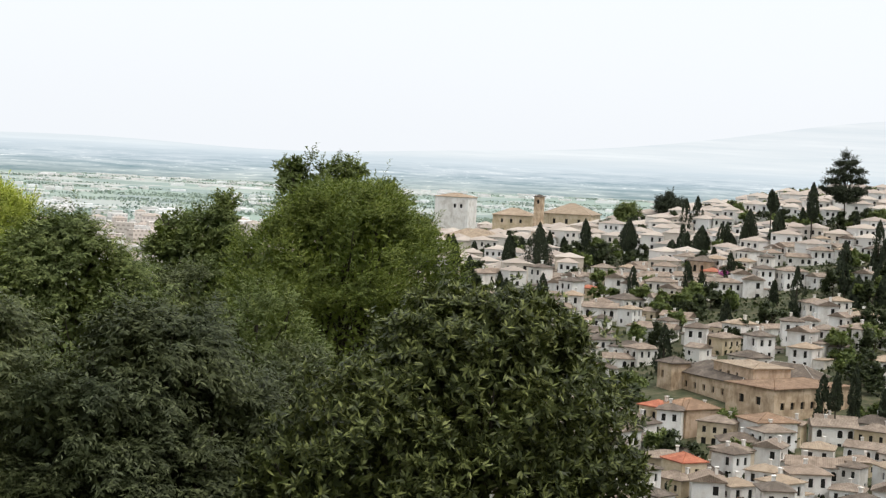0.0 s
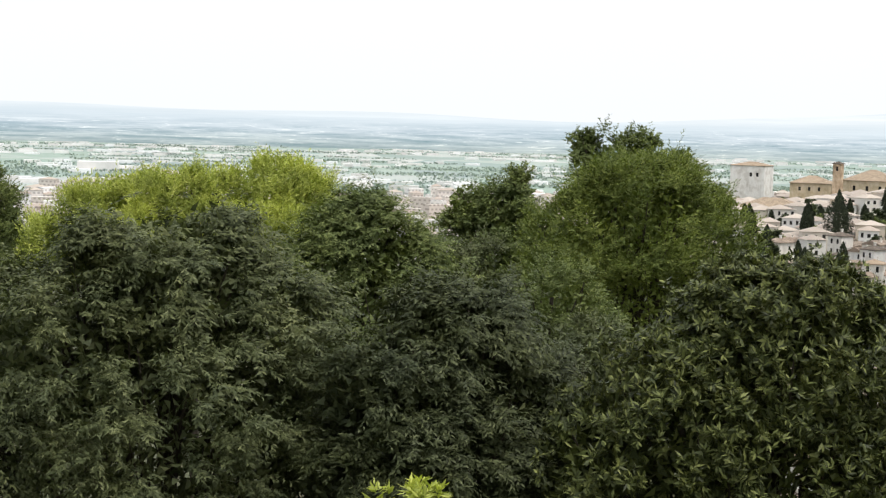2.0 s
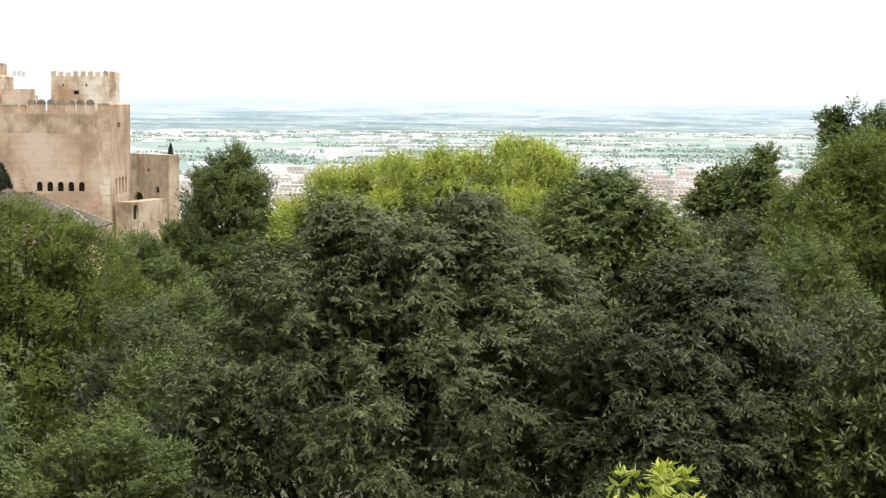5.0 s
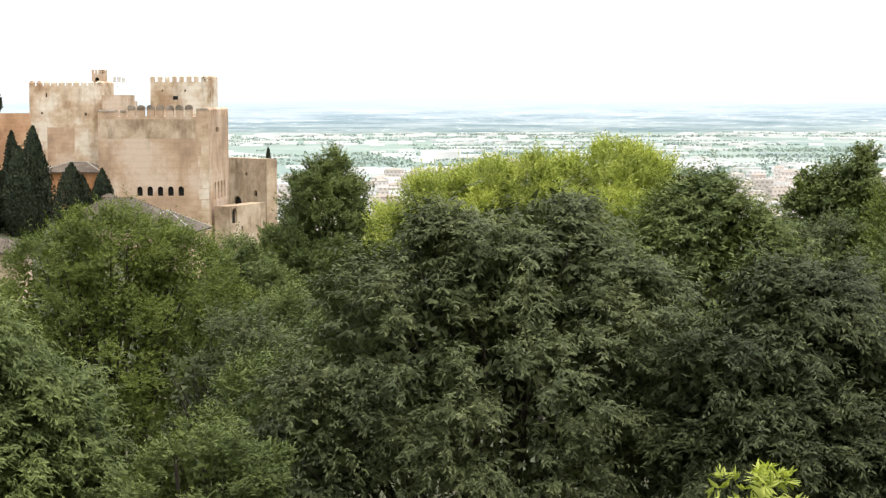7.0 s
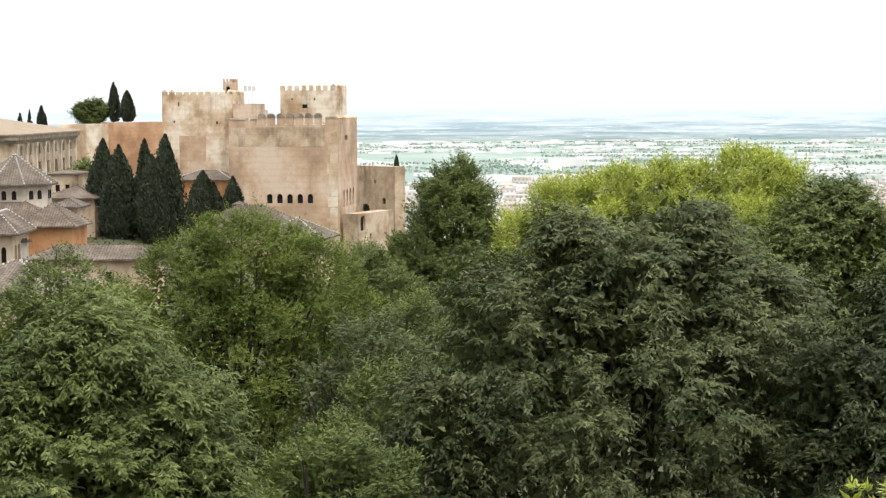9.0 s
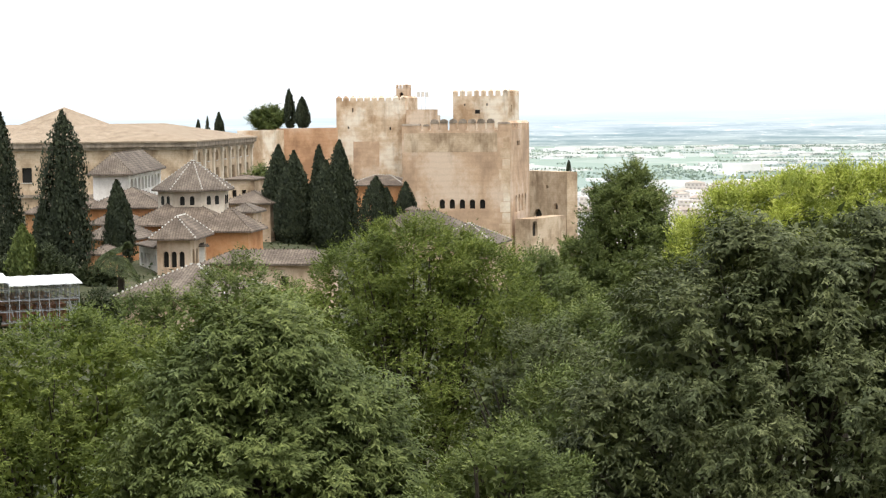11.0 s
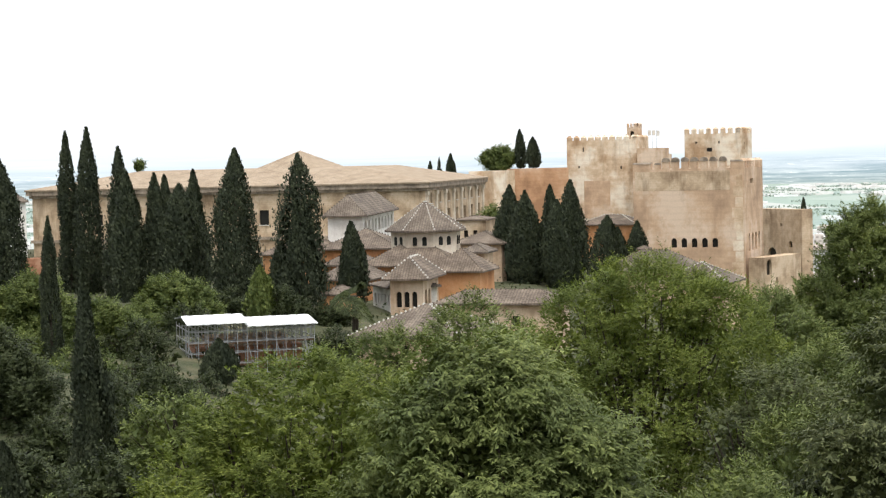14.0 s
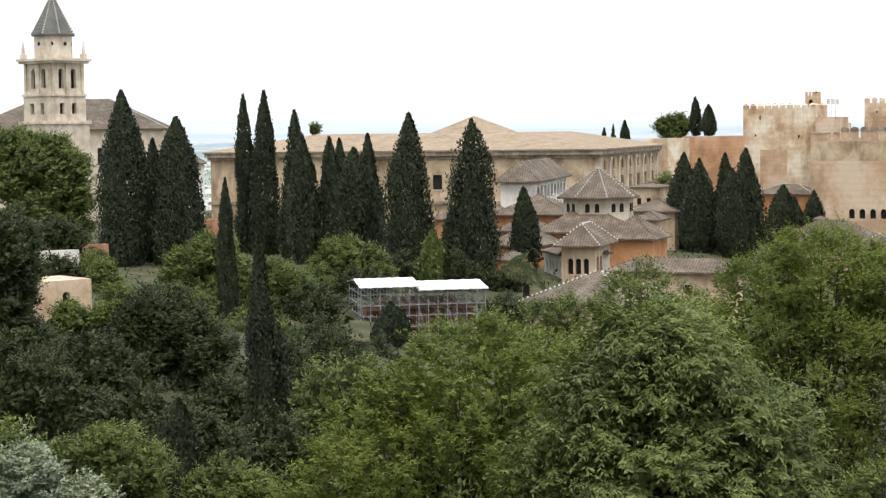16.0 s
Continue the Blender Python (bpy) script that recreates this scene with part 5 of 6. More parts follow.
def garden_tree(label, c, lobes, mat, seed, n, size=0.3, name="tree", category="tree"):
    return broadleaf(label, c, lobes, mat, seed, int(n * 1.1), size * 0.85, size * 0.44, size * 2.6, 10, 0.1, 0.9, category, name, 0.2, 0.14, sprays=16, style="fine", skirt=False, ragged=0.1)


garden_tree("rounded stone pine with a dense bright crown", (-52.4, 156.5, 66.7), [lobe(0, 1.0, 2.9), lobe(-2.5, -0.4, 2.5), lobe(2.2, 0.2, 2.2), lobe(0.3, -1.8, 3.4), lobe(-1.0, 1.6, 1.8)], L_PINE, 101, 46000, 0.26, "pine_tree")
garden_tree("dark evergreen oak with a round crown", (-40.4, 89.3, 68.5), [lobe(0, 1.0, 2.4), lobe(-2.0, -0.2, 2.0), lobe(2.2, -0.3, 2.0), lobe(0, -1.8, 3.0), lobe(-1.0, 1.6, 1.4), lobe(1.2, 1.5, 1.4)], L_DARK, 102, 56000, 0.2, "oak_tree")
garden_tree("leafy green deciduous tree beside the church", (-100.6, 190.0, 74.1), [lobe(0, 2.5, 3.6), lobe(-3.6, 0.6, 3.4), lobe(3.0, 0.4, 3.2), lobe(0, -3.5, 4.4), lobe(-2.0, 4.6, 2.2), lobe(2.4, 3.8, 2.0), lobe(-5.0, 4.0, 2.4), lobe(2.2, -5.0, 3.4), lobe(4.6, 2.2, 1.8, sz=0.6), lobe(4.2, -2.0, 2.2, sz=0.6)], L_MID, 103, 46000, 0.4)
garden_tree("dark tree mass at the garden's edge", (-46.9, 83.7, 71.3), [lobe(0, 2.4, 2.4), lobe(-1.0, 0, 3.0), lobe(0.5, -2.4, 2.4), lobe(1.2, 0.6, 1.2)], L_DARK, 104, 24000, 0.22)
garden_tree("light green laurel behind the dark oak", (-52.2, 124.5, 69.8), [lobe(0, 1.0, 1.9), lobe(-1.8, 0, 1.8), lobe(1.6, -0.4, 1.8), lobe(0.2, -2.2, 2.6), lobe(-2.8, -1.4, 1.6)], L_PINE, 105, 34000, 0.24)
garden_tree("green hedge tree below the cypress row", (-49.9, 130.8, 68.0), [lobe(0, 0.5, 1.8), lobe(-1.8, 0, 1.6), lobe(1.8, -0.2, 1.8), lobe(0, -1.8, 2.4)], L_PINE, 106, 22000, 0.24)
garden_tree("dark rounded shrub tree in the ravine", (-35.9, 104.0, 66.0), [lobe(0, 0.3, 1.5), lobe(-1.8, -0.6, 1.5), lobe(1.7, -0.4, 1.3), lobe(0, -1.8, 2.4)], L_DARK, 107, 30000, 0.19)
garden_tree("dark holm oak crown in the ravine", (-33.5, 81.4, 66.2), [lobe(0, 0.6, 1.5), lobe(1.8, 0, 1.4), lobe(-1.2, -0.6, 1.5), lobe(0.4, -2.0, 2.6)], L_DARK, 108, 34000, 0.18, "oak_tree")
garden_tree("mixed green shrubs on the garden slope", (-38.8, 74.5, 67.1), [lobe(0, 0.3, 1.4), lobe(-1.9, 0.1, 1.4), lobe(1.9, 0.1, 1.3), lobe(3.6, -0.2, 1.2), lobe(-3.6, -0.2, 1.4), lobe(0, -1.6, 2.4)], L_DARK, 109, 24000, 0.17, "shrub", "shrub")
garden_tree("green bush with pale new growth", (-24.5, 50.4, 69.8), [lobe(0, 0.3, 1.1), lobe(-1.1, -0.1, 1.0), lobe(1.1, -0.1, 1.0), lobe(0, -1.2, 1.7)], L_MID, 110, 18000, 0.13, "bush", "bush")
garden_tree("light green shrub in the ravine", (-22.7, 55.5, 68.2), [lobe(0, 0.2, 0.9), lobe(-0.9, -0.2, 0.8), lobe(0.9, -0.2, 0.8), lobe(0, -1.0, 1.4)], L_MID, 111, 14000, 0.13, "shrub", "shrub")
garden_tree("silvery olive with upright grey shoots", (-19.2, 35.1, 72.3), [lobe(0, 0.3, 0.8), lobe(-0.8, 0.1, 0.8), lobe(0.7, -0.1, 0.6), lobe(0, -1.0, 1.3), lobe(1.7, -0.1, 0.45)], L_OLIVE, 112, 15000, 0.11, "olive_tree")
garden_tree("clipped green hedge bushes by the garden house", (-49.7, 100.4, 68.8), [lobe(0, 0, 0.8), lobe(-1.2, -0.2, 0.8), lobe(1.3, 0.1, 0.9), lobe(2.4, 0, 0.9)], L_PINE, 113, 9000, 0.18, "hedge", "hedge")
garden_tree("low hedges edging the garden terraces", (-46.3, 88.6, 68.4), [lobe(0, 0, 0.7), lobe(-1.3, 0, 0.7), lobe(1.4, -0.1, 0.8), lobe(-2.6, 0, 0.8), lobe(0, -0.9, 1.4)], L_DARK, 114, 12000, 0.17, "hedge", "hedge")
garden_tree("round green tree above the curtain wall", (-55.4, 388.1, 80.5), [lobe(0, 0.3, 2.6), lobe(-2.2, -0.4, 2.0), lobe(2.2, -0.3, 2.0), lobe(0, -2, 2.8)], L_PINE, 115, 9000, 0.5)
garden_tree("small orange-green bush by the garden door", (-57.1, 116.8, 70.0), [lobe(0, 0, 0.9), lobe(0.5, -0.5, 0.9)], L_PINE, 116, 4000, 0.2, "bush", "bush")
garden_tree("small green tree between palace roofs and cypresses", (-37.0, 252.3, 71.4), [lobe(0, 0, 2.0), lobe(-0.9, -1.4, 2.0), lobe(1.0, -1.6, 2.0)], L_MID, 117, 7000, 0.35)
garden_tree("far tree against the plain behind the palace roof", (-129.9, 367.7, 80.3), [lobe(0, 0, 1.0), lobe(0.5, 0.5, 0.6)], L_PINE, 118, 1500, 0.4)
garden_tree("dark pine beside the garden house", (-82.1, 148.9, 70.8), [lobe(0, 0.6, 2.2), lobe(-2, 0, 2.2), lobe(2.0, -0.6, 1.8), lobe(0, -1.6, 2.6), lobe(4.6, 0.1, 1.6), lobe(6.2, -0.6, 1.4)], L_DARK, 119, 18000, 0.28)

for k, (p, r, mat) in enumerate((((-37.9, 70.4, 68.7), 1.7, L_DARK), ((-40.9, 82.4, 68.2), 1.6, L_DARK), ((-43.4, 78.9, 69.0), 1.7, L_DARK), ((-35.4, 93.5, 66.7), 1.8, L_DARK), ((-29.8, 82.8, 66.6), 1.7, L_DARK), ((-27.9, 64.2, 67.7), 1.6, L_DARK),
                                 ((-40.7, 115.0, 66.0), 1.6, L_DARK), ((-43.1, 109.8, 67.0), 1.9, L_PINE), ((-24.0, 72.1, 68.9), 1.8, L_MID), ((-33.0, 70.7, 67.9), 1.5, L_DARK), ((-28.2, 50.7, 69.5), 1.2, L_MID), ((-25.4, 67.4, 67.2), 1.5, L_DARK),
                                 ((-52.6, 149.0, 66.2), 2.0, L_PINE), ((-48.2, 142.0, 64.7), 1.6, L_DARK), ((-41.6, 121.1, 63.7), 1.7, L_DARK), ((-38.5, 120.0, 63.9), 1.6, L_DARK), ((-35.1, 145.8, 64.5), 1.7, L_DARK), ((-32.8, 134.1, 64.0), 1.7, L_MID),
                                 ((-50.1, 164.5, 66.8), 1.8, L_DARK), ((-44.4, 164.1, 66.8), 1.7, L_DARK), ((-40.3, 167.2, 65.5), 1.3, L_DARK), ((-38.7, 105.1, 65.8), 1.7, L_DARK), ((-48.3, 148.3, 66.8), 1.5, L_DARK), ((-55.2, 115.5, 68.1), 1.5, L_PINE), ((-50.4, 115.5, 68.0), 1.8, L_PINE), ((-45.9, 128.0, 66.8), 1.8, L_DARK), ((-50.1, 91.2, 68.6), 1.5, L_DARK), ((-74.2, 142.8, 68.2), 1.5, L_DARK), ((-71.5, 144.0, 67.8), 1.4, L_PINE), ((-80.2, 161.5, 67.3), 1.7, L_PINE), ((-52.2, 101.6, 68.6), 1.0, L_PINE))):
    garden_tree("dark evergreen shrub filling the ravine" if mat is L_DARK else "green shrub on the garden slope", p, [lobe(0, 0.2, r), lobe(-r * 0.8, -0.3, r * 0.8), lobe(r * 0.8, -0.3, r * 0.8), lobe(0, -r, r * 1.3)], mat, 200 + k, 7000, 0.21, "shrub", "shrub")

# ---------------------------------------------------------------- the white quarter on the opposite hill
rng = random.Random(7)


def house(label, L, W, H, rise, mat, roof_mat, floors, hip, seed, chimney=True, terrace=False):
    r = random.Random(seed)
    root = thing("house", label, "house", (0, 0, 0), 0, "houses on the hill")
    ops = {}
    for key, length in (("f", L), ("r", W), ("l", W)):
        rows = []
        n = max(1, round(length / (2.3 if key == "f" else 3.2)))
        for f in range(floors):
            v = H - 2.0 - f * 2.4
            for o in row_of(n, 0.3, length - 0.3, v, 0.7 + 0.3 * r.random(), 1.1 + 0.4 * r.random(), r.random() < 0.12):
                if r.random() < (0.75 if key == "f" else 0.5):
                    rows.append(o)
        ops[key] = rows
    walls(root, L, W, H, ops, mat, 0.25)
    roof(root, 0, 0, L, W, H + 0.15, rise, roof_mat, 0.35, hip, False, "x" if r.random() < 0.7 else "y", ridge=False)
    if chimney:
        bm = bmesh.new()
        x, y = L * r.uniform(0.2, 0.8), W * 0.6
        box(bm, x, y, H, x + 0.5, y + 0.5, H + rise + 0.7)
        box(bm, x - 0.1, y - 0.1, H + rise + 0.7, x + 0.6, y + 0.6, H + rise + 0.85)
        part("chimney", bm, WHITE, root)
    if terrace:
        bm = bmesh.new()
        box(bm, L + 0.003, 0.4, 0, L + 2.8, W - 0.4, H - 2.2)
        part("annexe", bm, mat, root)
        bm = bmesh.new()
        box(bm, L + 0.1, 0.2, H - 2.2, L + 3.0, W - 0.2, H - 2.0, 0.05)
        part("annexe_roof", bm, roof_mat, root)
    return root


protos = [
    house("whitewashed house with a brown hipped tile roof", 6.5, 5.5, 6.6, 1.1, WHITE, TILE_TOWN, 2, True, 1),
    house("long white house with a gabled clay roof", 8.5, 5.0, 5.8, 1.2, WHITE, TILE_TOWN, 2, False, 2),
    house("tall narrow white house with small dark windows", 4.6, 5.0, 8.2, 1.0, WHITE, TILE, 3, True, 3),
    house("cream house with a buff tile roof", 6.8, 5.5, 6.4, 1.1, CREAM, TILE_TOWN, 2, True, 4),
    house("white house stepped down to a lower annexe", 5, 5.0, 7.0, 1.1, WHITE, TILE_TOWN, 2, False, 5, True, True),
    house("low white house with a wide brown roof", 7.6, 6.0, 5.0, 1.3, WHITE, TILE, 1, True, 6),
    house("ochre house with a red tile roof", 5, 4.8, 6.4, 1.0, CREAM, TILE_RED, 2, True, 7),
    house("white townhouse with a hipped roof and terrace", 5.4, 5.4, 7.2, 1.1, WHITE, TILE_BUFF, 2, True, 8, True, True),
]
CON = Vector(((223.2, 297.6, 35.6)[0], (223.2, 297.6, 35.6)[1], 0))
spots = []
d = 256.0
while d < 780:
    a = 22.0 + rng.uniform(0, 1.0)
    while a < 43.5:
        x, y = d * math.sin(radians(a)), d * math.cos(radians(a))
        clear = math.hypot(x - CON.x, y - CON.y) > 27 and (a > 25 or d > 480) and not (d < 390 and a < 28)
        garden = d > 345 and noise.noise((x / 32, y / 32, 2.0)) > 0.07
        if clear and not garden and rng.random() < 0.95:
            spots.append((x, y, a, d))
        a += math.degrees((6.0 + rng.uniform(0, 3.0)) / d)
    d += 7.6 + 0.005 * d
spots.sort(key=lambda q: q[3] + rng.uniform(-25, 25))
near, beyond = spots[:300], spots[300:]
order = list(range(len(near)))
rng.shuffle(order)
for k, i in enumerate(order):
    x, y, a, d = near[i]
    m = pose(x, y, ground_z(x, y) - 2.4 + rng.uniform(-0.5, 0.9), 0, 0, -a + rng.choice((-38, -20, -8, 6, 18, 34, 52)) + rng.uniform(-6, 6))
    if k < len(protos):
        protos[k].matrix_basis = m
    else:
        w = rng.choices(range(8), (6, 5, 4, 3, 6, 6, 0.4, 4))[0]
        copy_thing(protos[w], m @ Matrix.Scale(rng.uniform(0.8, 1.08), 4))

# convent below the quarter
block("convent", "long tan convent wing with rows of small windows", "convent", (217.6, 318.8, 37.8), (218.0, 294.0, 38.6), 11, STONE, {"f": row_of(6, 1, 20, 1.6, 0.9, 1.3) + row_of(6, 1, 20, 5.0, 0.9, 1.3) + row_of(6, 1.5, 20, 8.2, 0.8, 1.2)}, 2.6, TILE, 0.6, mortar=True)
block("convent_block", "square raised convent block with a flat parapet", "convent", (220.3, 307.1, 41.3), (219.7, 292.7, 41.7), 9, BUFF, {"f": row_of(3, 1, 10, 1.4, 0.9, 1.3)}, 0.5, TILE_BUFF, 0.5)
block("convent_tower", "corner tower of the convent with a tiled cap", "convent", (214.2, 318.7, 39.8), (214.4, 313.8, 40.2), 5, STONE, {"f": [(1.4, 1.6, 0.8, 1.6, False), (1.4, 6, 0.7, 1.2, False)]}, 1.2, TILE, 0.5)
block("convent_hall", "plain tan convent hall with pale shuttered windows", "convent", (214.7, 279.0, 38.9), (236.0, 282.4, 39.5), 13, STONE, {"f": row_of(5, 1, 15, 2.6, 1.1, 1.4) + [(18, 2.6, 1.1, 1.4, False)], "l": row_of(2, 2, 11, 1.8, 1.3, 1.6) + row_of(2, 2, 11, 6.5, 1.2, 1.9)}, 1.0, TILE_WARM, 0.4)
block("convent_range", "convent range behind under a grey mortared roof", "convent", (233.9, 314.6, 37.4), (241.6, 301.0, 37.7), 9, STONE, None, 2.6, TILE, 0.4, mortar=True)
block("house", "buff house with a white gabled wing below the convent", "house", (194.0, 285.3, 35.7), (194.5, 278.9, 35.6), 8, BUFF, {"f": row_of(2, 0.4, 3.4, 1.2, 0.7, 1.2) + row_of(2, 0.4, 3.4, 3.8, 0.7, 1.2)}, 1.4, TILE_WARM, 0.4)
block("house", "white gabled house with dark windows below the convent", "house", (193.6, 279.5, 34.7), (203.0, 280.2, 35.9), 8, WHITE, {"f": row_of(3, 0.5, 6.6, 1.3, 0.8, 1.3) + row_of(3, 0.5, 6.6, 4, 0.8, 1.2)}, 1.9, TILE_WARM, 0.4)
block("house", "white house with red-brown roof beside the convent hall", "house", (200.4, 264.7, 35.1), (208.5, 263.5, 35.5), 8, WHITE, {"f": row_of(4, 0.5, 7, 1.2, 0.7, 1.2)}, 1.3, TILE_WARM, 0.4)
block("house", "cottage with a vivid red tile roof", "house", (171.5, 246.2, 31.9), (176.5, 246.3, 32.1), 6, CREAM, {"f": row_of(2, 0.4, 3.8, 1, 0.8, 1.1)}, 1.2, TILE_RED, 0.3)
block("tower_house", "tan villa tower with paired arched windows", "house", (296.9, 429.3, 54.8), (300.4, 423.2, 55.3), 6, BUFF, {"f": row_of(2, 1, 5.5, 1.0, 1.0, 1.9, True) + row_of(2, 1, 5.5, 4.6, 0.9, 1.5)}, 1.5, TILE, 0.7)
block("house", "lower wing of the tan villa", "house", (300.8, 424.1, 53.5), (304.6, 423.9, 53.6), 6, BUFF, {"f": row_of(2, 0.2, 3, 1.0, 0.7, 1.3, True)}, 0.9, TILE, 0.4)
block("hill_church", "sunlit church with buff walls and broad roofs", "church", (383.1, 662.1, 59.1), (397.6, 647.7, 61.2), 18, CREAM, {"f": row_of(3, 2, 18, 2, 1.2, 2.0)}, 4.4, TILE_BUFF, 0.6)
block("church_tower", "square tan church bell tower", "church tower", (373.0, 653.0, 67.0), (375.4, 650.5, 67.1), 3.6, STONE, {"f": [(1.2, 1.0, 1.0, 1.8, True)]}, 0.9, TILE, 0.4)
block("hill_church", "long low church nave with buff roof", "church", (366.8, 677.0, 57.6), (380.5, 667.1, 59.0), 14, CREAM, {"f": row_of(3, 2, 14, 1.5, 1.0, 1.6)}, 3.0, TILE_BUFF, 0.5)
block("white_tower", "tall white tower block with a tiled cap", "building", (367.2, 733.2, 63.5), (378.3, 721.9, 64.4), 13, WHITE, {"f": row_of(2, 8, 14, 3, 1.2, 1.8)}, 1.6, TILE_BUFF, 0.3)
block("long_hall", "long white hall with a broad buff tile roof", "building", (288.6, 571.2, 52.2), (304.5, 556.1, 53.5), 15, WHITE, {"f": row_of(8, 1, 20, 1.4, 0.8, 1.2)}, 3.4, TILE_BUFF, 0.5)

# hillside trees: a few kinds, set between the houses
cy_kind = [cypress("dark cypress between white houses", (0, 0, ground_z(0, 0)), h, w, 120 + k, leaves=800, group="cypresses on the hill", leaf=0.7, rag=0.35) for k, (h, w) in enumerate(((11, 3.0), (8.5, 2.6), (12.5, 3.6), (7, 2.4)))]


def tree_kind(label, lobes, mat, seed, n):
    gz = ground_z(0, 0)
    return broadleaf(label, (0, 0, gz + 3.4), lobes, mat, seed, int(n * 0.6), 0.75, 0.5, 0.9, 8, 0.0, 0.9, group="trees on the hill", inner=0, style="fine", joined=True, skirt=False)


rd_kind = [tree_kind("bushy green garden tree on the hill", [lobe(0, 0.4, 2.2), lobe(-1.8, -0.6, 1.7), lobe(1.7, -0.5, 1.8), lobe(0, -1.8, 2.4)], L_MID, 131, 1700),
           tree_kind("dark evergreen garden tree on the hill", [lobe(0, 1.0, 2.4), lobe(-1.6, -0.4, 2.0), lobe(1.9, 0.2, 1.6), lobe(0.2, -1.8, 2.6)], L_DARK, 132, 1700),
           tree_kind("light green shrubby tree on the hill", [lobe(0, -0.4, 1.9), lobe(-2.4, -1.0, 1.5), lobe(2.2, -0.9, 1.6), lobe(0, -2, 2.0)], L_PINE, 133, 1500)]


def scatter(kinds, n, a0, a1, d0, d1, need, seed):
    r = random.Random(seed)
    made = 0
    used = [False] * len(kinds)
    for _ in range(n * 30):
        if made == n:
            return
        a, d = r.uniform(a0, a1), math.sqrt(r.uniform(d0 * d0, d1 * d1))
        x, y = d * math.sin(radians(a)), d * math.cos(radians(a))
        if math.hypot(x - CON.x, y - CON.y) < 24 or (noise.noise((x / 32, y / 32, 2.0)) < need and r.random() < 0.8):
            continue
        k = r.randrange(len(kinds))
        m = pose(x, y, ground_z(x, y) - 0.2, 0, 0, r.uniform(0, 360))
        if not used[k]:
            kinds[k].matrix_basis, used[k] = m, True
        else:
            copy_thing(kinds[k], m @ Matrix.Scale(1.0, 4))
        made += 1


scatter(cy_kind, 85, 25.5, 43, 330, 640, 0.05, 3)
scatter(rd_kind, 300, 22, 43, 290, 780, 0.02, 4)
cypress("tall cypress beside the convent hall", (219.3, 266.4, 36.8), 7.55, 2.16, 141, leaves=3000, group="cypresses on the hill", leaf=0.4)
cypress("tall cypress behind the convent hall", (225.2, 268.0, 36.4), 9.19, 2.41, 142, leaves=3000, group="cypresses on the hill", leaf=0.4)
for k, (p, h, w) in enumerate((((279.9, 485.0, 44.3), 16.8, 9.1), ((314.3, 463.5, 44.5), 14.9, 7.7), ((317.1, 461.6, 45.0), 16.3, 5.95), ((338.1, 446.4, 70.1), 6.0, 2.45), ((347.8, 438.9, 68.0), 11.0, 3.15), ((265.9, 387.5, 37.2), 11.8, 4.41), ((260.0, 391.5, 32.6), 10.0, 2.94), ((321.6, 458.5, 54.6), 9.6, 4.55), ((333.2, 450.1, 59.8), 10.2, 4.55), ((340.3, 444.7, 60.3), 10.2, 4.2), ((303.2, 470.8, 54.9), 9.8, 4.55), ((271.8, 489.6, 48.7), 9.6, 3.85), ((360.2, 428.8, 47.2), 14.0, 5.25), ((306.6, 356.2, 40.7), 16.2, 5.29), ((301.6, 360.4, 44.5), 11.8, 4.99), ((346.5, 439.9, 48.7), 14.0, 5.25), ((328.8, 453.3, 50.8), 11.4, 4.55))):
    cypress("dark cypress standing over the white houses", p, h, w, 150 + k, leaves=3600, group="cypresses on the hill", leaf=0.55, rag=0.4, tip=1.3)
garden_tree("large cedar with tiered dark branches on the ridge", (380.6, 463.9, 80.5), [lobe(-0.6, 7.6, 1.5, sz=0.6), lobe(-2.6, 5.2, 2.2, sz=0.32), lobe(2.4, 5.6, 2.4, sz=0.3), lobe(-4.4, 2.4, 3.0, sz=0.28), lobe(4.2, 2.8, 3.2, sz=0.28), lobe(0, 3.6, 2.0, sz=0.4), lobe(-5.4, -0.8, 3.6, sz=0.28), lobe(5.2, -0.4, 3.8, sz=0.28), lobe(0, 0.4, 3.0, sz=0.4), lobe(-4.0, -4.0, 4.4, sz=0.35), lobe(4.6, -3.8, 4.4, sz=0.35), lobe(0, -6.0, 5.0, sz=0.4)], L_CYP, 170, 14000, 0.55, "cedar_tree")
garden_tree("dark rounded pine on the skyline", (391.7, 580.2, 67.8), [lobe(0, 0.8, 4.2), lobe(-4.0, -0.8, 3.6), lobe(3.8, -0.2, 3.4), lobe(0, -3.0, 5.5)], L_CYP, 171, 8000, 0.7, "pine_tree")
garden_tree("green trees on the hill beside the church", (372.5, 580.8, 64.3), [lobe(0, 0.5, 3.4), lobe(-3.0, -0.8, 2.8), lobe(3.0, -0.8, 3.0), lobe(0, -3.0, 4.5)], L_MID, 172, 7000, 0.7)
garden_tree("bougainvillea covered in magenta flowers", (296.0, 409.1, 52.5), [lobe(0, 0, 1.3), lobe(-1.4, -0.5, 1.0), lobe(1.3, -0.4, 0.9)], BLOOM, 173, 2500, 0.35, "bougainvillea", "shrub")

# ---------------------------------------------------------------- city on the plain, fields, far groves


